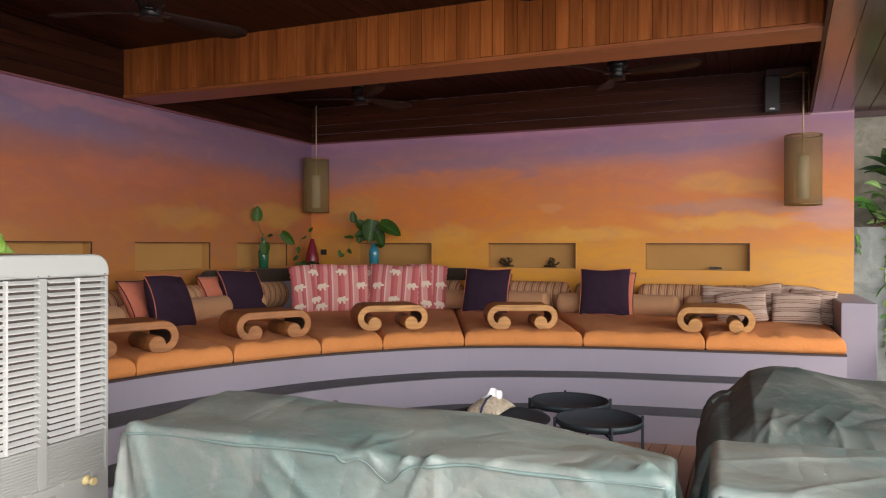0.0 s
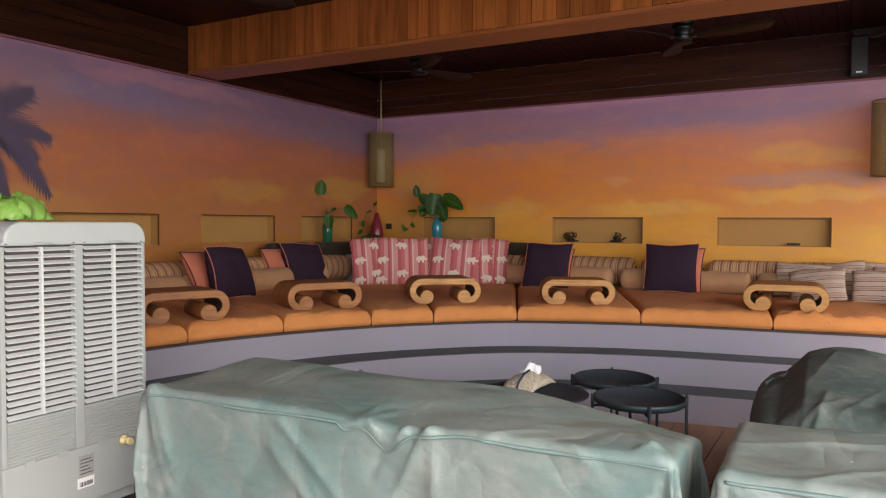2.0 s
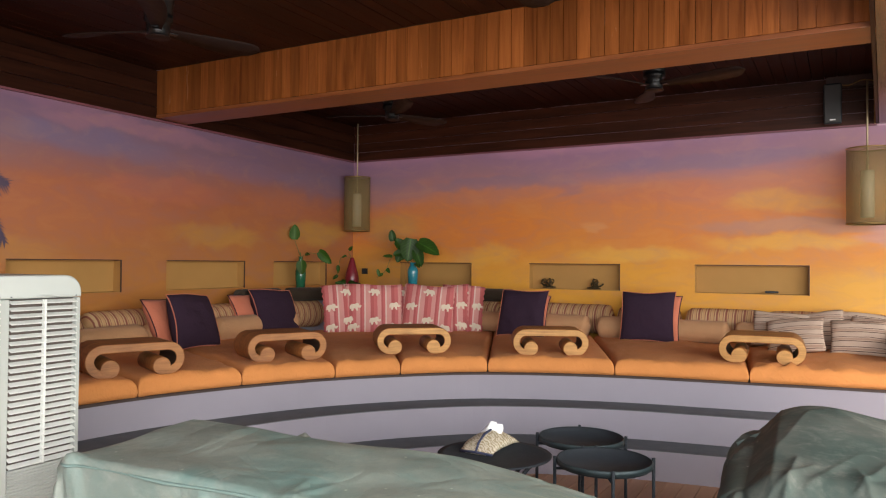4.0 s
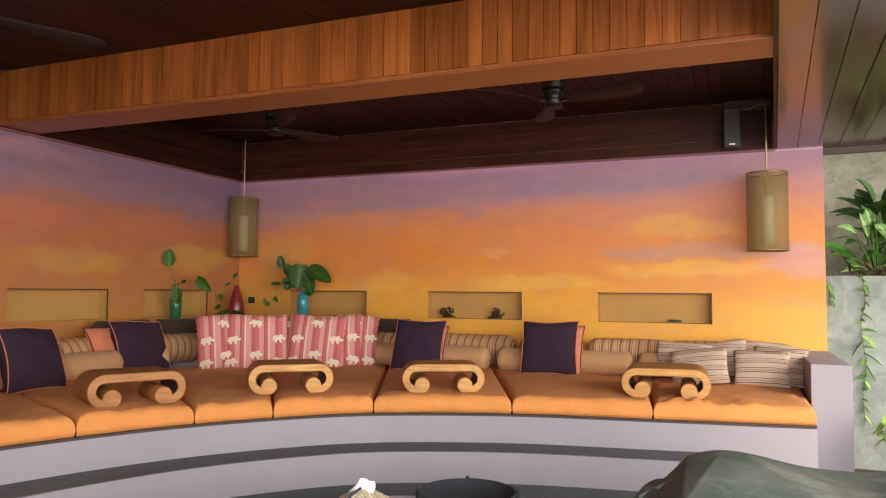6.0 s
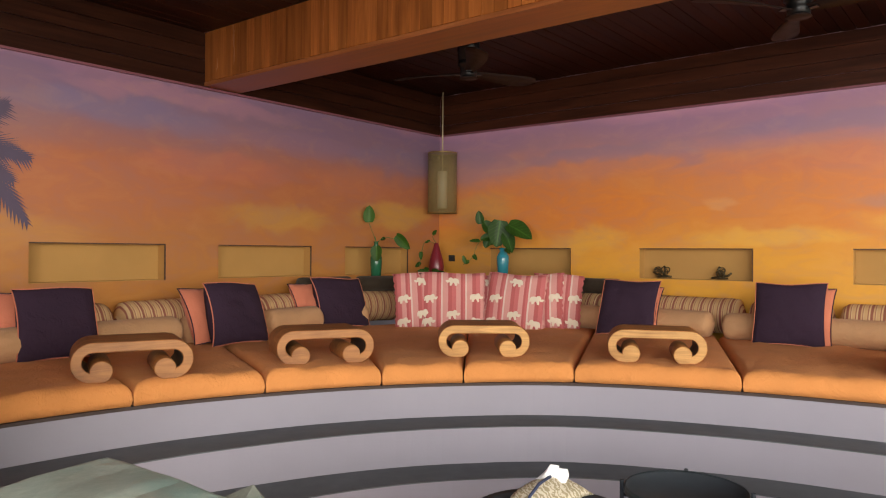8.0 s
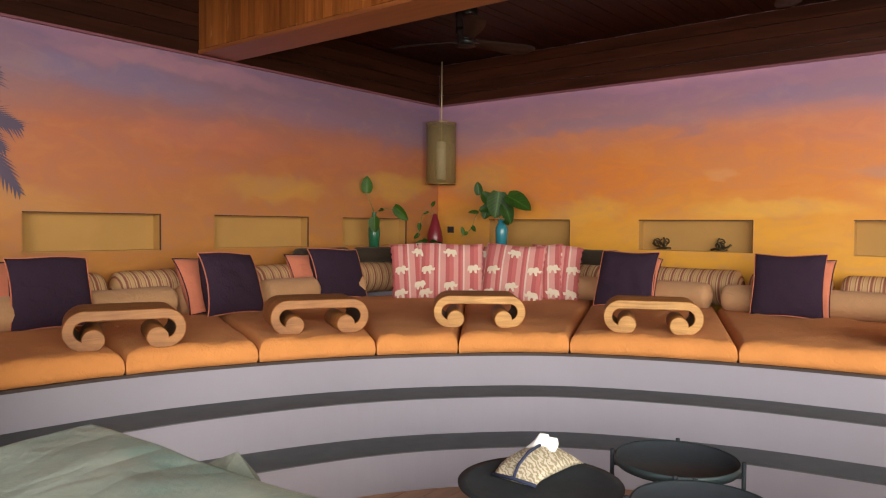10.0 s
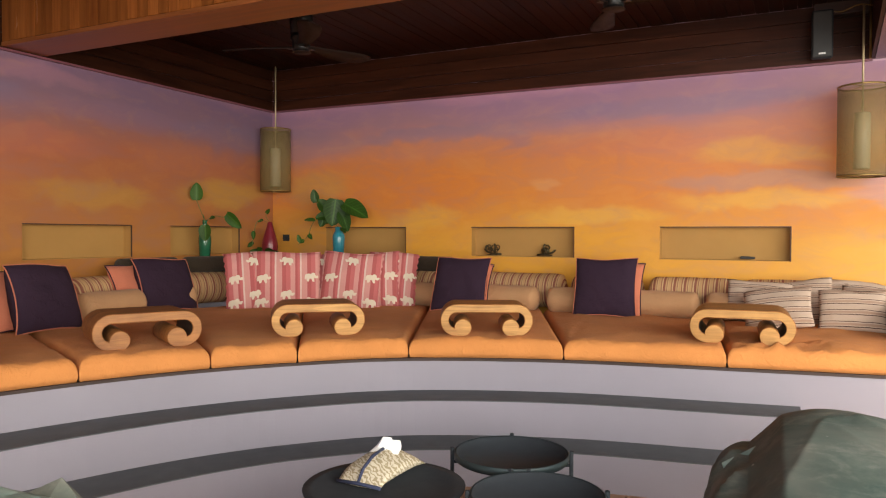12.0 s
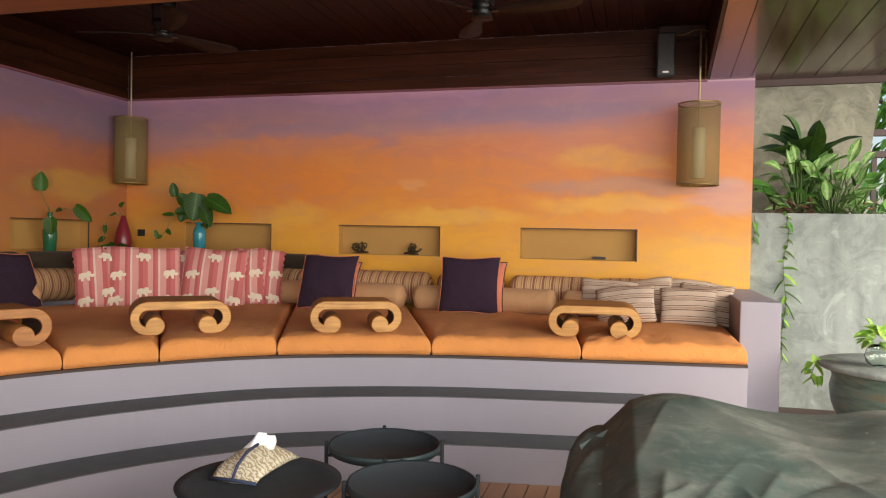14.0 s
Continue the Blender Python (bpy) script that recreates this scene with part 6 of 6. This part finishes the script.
fl_ = thing("flowering_plant", "low plant with small orange and pink flowers in the planter", "plant", at=pose(6.85, 0.35, 1.44))
rr = random.Random(9)
bm, bo, bp = bmesh.new(), bmesh.new(), bmesh.new()
for k in range(260):
    p = Vector((rr.uniform(-0.35, 0.9), rr.uniform(-0.24, 0.35), rr.uniform(0.0, 0.13)))
    leaf_into(bm, p, (rr.uniform(-1, 1), rr.uniform(-1, 0.6), rr.uniform(-0.1, 0.8)), rr.uniform(0.04, 0.08), 0.022, 0.3, 0.2, 0, 3)
for k in range(46):
    p = Vector((rr.uniform(-0.3, 0.85), rr.uniform(-0.26, 0.2), rr.uniform(0.07, 0.17)))
    tgt = bo if k % 2 else bp
    for q in range(5):
        leaf_into(tgt, p, (math.cos(q * 1.257), math.sin(q * 1.257), 0.3), 0.022, 0.02, 0.3, 0.1, 0, 2)
part("foliage", bm, M_leaf4, fl_, kind="stuff")
part("flowers", bo, plain("orange_petals", (0.75, 0.27, 0.04), 0.6), fl_, "small orange flowers", kind="stuff")
part("flowers", bp, plain("pink_petals", (0.70, 0.30, 0.30), 0.6), fl_, "small pink flowers", kind="stuff")

vn = thing("trailing_vine", "trailing vine hanging down the concrete planter", "plant", at=pose(5.97, 0.066, 1.50))
pts = [(0.012 * math.sin(k * 0.9) + 0.004 * k * (k < 4), -0.012 - 0.006 * math.sin(k), 0.012 - k * 0.083) for k in range(15)]
part("stem", tube(pts, 0.003, 6), M_stem, vn)
for k in range(26):
    i = k * 14 / 26
    p = Vector(pts[int(i)]).lerp(Vector(pts[min(14, int(i) + 1)]), i % 1)
    s = 1 if k % 3 else -0.6
    bm = bmesh.new()
    leaf_into(bm, p, (s * rr.uniform(0.2, 1), -0.3, rr.uniform(-1.0, 0.3)), rr.uniform(0.04, 0.12) * (1.2 if 9 < k < 18 else 0.7), 0.045, 1, 0.2, rr.uniform(-0.5, 0.5), 5)
    part("leaf", bm, M_leaf3 if k % 2 else M_leaf4, vn)
v2 = thing("trailing_vine", "sparse vine leaves along the mural's end edge", "plant", at=pose(5.73, 0.068, 1.40))
for k in range(3):
    bm = bmesh.new()
    leaf_into(bm, (0.01, -0.012, 0.02 - k * 0.06), (rr.uniform(0.1, 0.8), -0.3, rr.uniform(-1, -0.2)), 0.06, 0.045, 1, 0.2, 0.2, 5)
    part("leaf", bm, M_leaf4, v2)
part("stem", tube([(0.01, -0.01, 0.08), (0.012, -0.012, -0.06), (0.008, -0.01, -0.12)], 0.0025, 6), M_stem, v2)

k_ = Nodes("glazed_jar")
n_ = k_.noise(k_.coords((1.2, 1.2, 7)), 3, 5, 0.65)
M_jar = None
k_.bump(k_.noise(k_.coords((0.4, 0.4, 26)), 3, 3), 0.4, 0.008)
M_jar = k_.set(k_.ramp(n_, [(0.35, (0.055, 0.085, 0.07)), (0.52, (0.12, 0.19, 0.15)), (0.68, (0.20, 0.15, 0.10))]), 0.35)
jar = thing("water_jar", "large green-brown glazed jar topped with a round stone slab", "jar", at=pose(6.36, -1.50, 0.0))
part("body", lathe([(0.20, 0.0), (0.24, 0.02), (0.35, 0.22), (0.40, 0.36), (0.41, 0.44), (0.395, 0.50), (0.41, 0.545), (0.40, 0.55)], 48), M_jar, jar, "", True)
part("slab", lathe([(0.10, 0.556), (0.46, 0.556), (0.475, 0.562), (0.48, 0.575), (0.47, 0.585), (0.10, 0.587)], 56), M_conc, jar, "round grey stone slab")
k_ = Nodes("clear_glass")
k_.b.inputs["Transmission Weight"].default_value = 1.0
M_glass = k_.set((0.9, 0.97, 0.93), 0.03)
bowl = thing("glass_bowl_plant", "pothos growing in a small clear glass bowl on the jar", "plant", at=pose(6.17, -1.60, 0.588))
part("bowl", lathe([(0.03, 0.0), (0.065, 0.02), (0.078, 0.06), (0.065, 0.10), (0.045, 0.12), (0.043, 0.12), (0.062, 0.098), (0.074, 0.06), (0.06, 0.024), (0.028, 0.005)], 28, caps=False), M_glass, bowl, "clear glass bowl", True)
for k in range(30):
    a, e = rr.uniform(0, 6.28), rr.uniform(-0.2, 1.2)
    bm = bmesh.new()
    b = Vector((math.cos(a) * 0.05, math.sin(a) * 0.05, 0.11 + rr.uniform(0, 0.12)))
    leaf_into(bm, b, (math.cos(a) * math.cos(e), math.sin(a) * math.cos(e), math.sin(e)), rr.uniform(0.07, 0.11), 0.065, 1, 0.4, rr.uniform(-0.5, 0.5), 6)
    part("leaf", bm, M_leaf3, bowl)
v3 = thing("trailing_vine", "pale pothos stem hanging over the stone slab's edge", "plant", at=pose(5.92, -1.45, 0.588))
part("stem", tube([(0.06, 0, 0.004), (-0.02, 0, 0.006), (-0.05, 0.0, -0.05), (-0.06, 0.01, -0.10), (-0.04, 0.01, -0.15)], 0.003, 6), M_stem, v3)
for k in range(11):
    bm = bmesh.new()
    leaf_into(bm, (-0.05 + rr.uniform(-0.02, 0.03), 0, 0.02 - k * 0.013), (rr.uniform(-1, 0.8), -0.4, rr.uniform(-0.7, 0.3)), rr.uniform(0.05, 0.075), 0.045, 1, 0.3, rr.uniform(-0.5, 0.5), 5)
    part("leaf", bm, M_leaf3, v3)

# garden beyond: railing, hedge and trees
rl = thing("garden_railing", "dark brown timber railing before the garden", "railing", at=pose(7.75, 2.6, 0))
for z in (2.45, 2.22, 1.35):
    part("rail", box(-0.75, 2.4, -0.03, 0.03, z - 0.035, z + 0.035, 0.006), M_trim, rl)
for k in range(16):
    part("baluster", box(-0.70 + k * 0.2, -0.655 + k * 0.2, -0.02, 0.02, 1.386, 2.184), M_trim, rl)
for k in range(3):
    part("post", box(-0.74 + k * 1.5, -0.64 + k * 1.5, -0.05, 0.05, -0.06, 2.56, 0.006), M_trim, rl)


def tree(label, x, y, h, r, seed, count=900):
    t = thing("tree", label, "tree", "garden trees", pose(x, y, -0.06))
    rr = random.Random(seed)
    bm = bmesh.new()
    tube_into(bm, [(0, 0, 0), (0.08, 0.05, h * 0.35), (0.02, -0.06, h * 0.7)], lambda u: 0.13 - 0.07 * u, 9)
    for k in range(7):
        a = k * 0.9 + rr.uniform(-0.2, 0.2)
        tube_into(bm, [(0.05, 0, h * 0.4 + k * h * 0.04), (math.cos(a) * r * 0.4, math.sin(a) * r * 0.4, h * 0.6 + 0.02 * k), (math.cos(a) * r * 0.8, math.sin(a) * r * 0.8, h * 0.72)], lambda u: 0.05 - 0.035 * u, 6)
    part("trunk", bm, plain("bark", (0.12, 0.09, 0.06), 0.9, bump=0.5) if "bark" not in bpy.data.materials else bpy.data.materials["bark"], t)
    bm = bmesh.new()
    for k in range(count):
        d = Vector((rr.gauss(0, 1), rr.gauss(0, 1), rr.gauss(0, 0.9))).normalized()
        p = Vector((0, 0, h * 0.62)) + Vector((d.x * r, d.y * r, d.z * h * 0.42)) * rr.uniform(0.35, 1.0) * (0.75 + 0.4 * noise.noise(d * 1.6 + Vector((seed, 0, 0))))
        leaf_into(bm, p, d + Vector((rr.uniform(-0.6, 0.6), rr.uniform(-0.6, 0.6), rr.uniform(-0.9, 0.2))), rr.uniform(0.16, 0.30), rr.uniform(0.08, 0.14), 0.3, 0.3, rr.uniform(-1, 1), 3)
    part("crown", bm, M_leaf4, t, "uneven bright green leafy crown", kind="stuff")
    return t


for k, (x, y, h, r) in enumerate(((8.6, 4.6, 5.2, 1.6), (10.6, 3.6, 4.6, 1.5), (12.6, 1.0, 5.0, 1.7), (13.2, -2.5, 4.6, 1.6), (12.8, -6.0, 5.0, 1.6), (11.0, -13.0, 5.2, 1.8), (6.0, -15.0, 5.0, 1.8), (1.0, -14.0, 4.8, 1.7), (7.0, 7.5, 6.0, 2.0))):
    tree("leafy garden tree beyond the terrace" if k % 2 else "dense bright green garden tree beyond the railing", x, y, h, r, 60 + k, 1100)
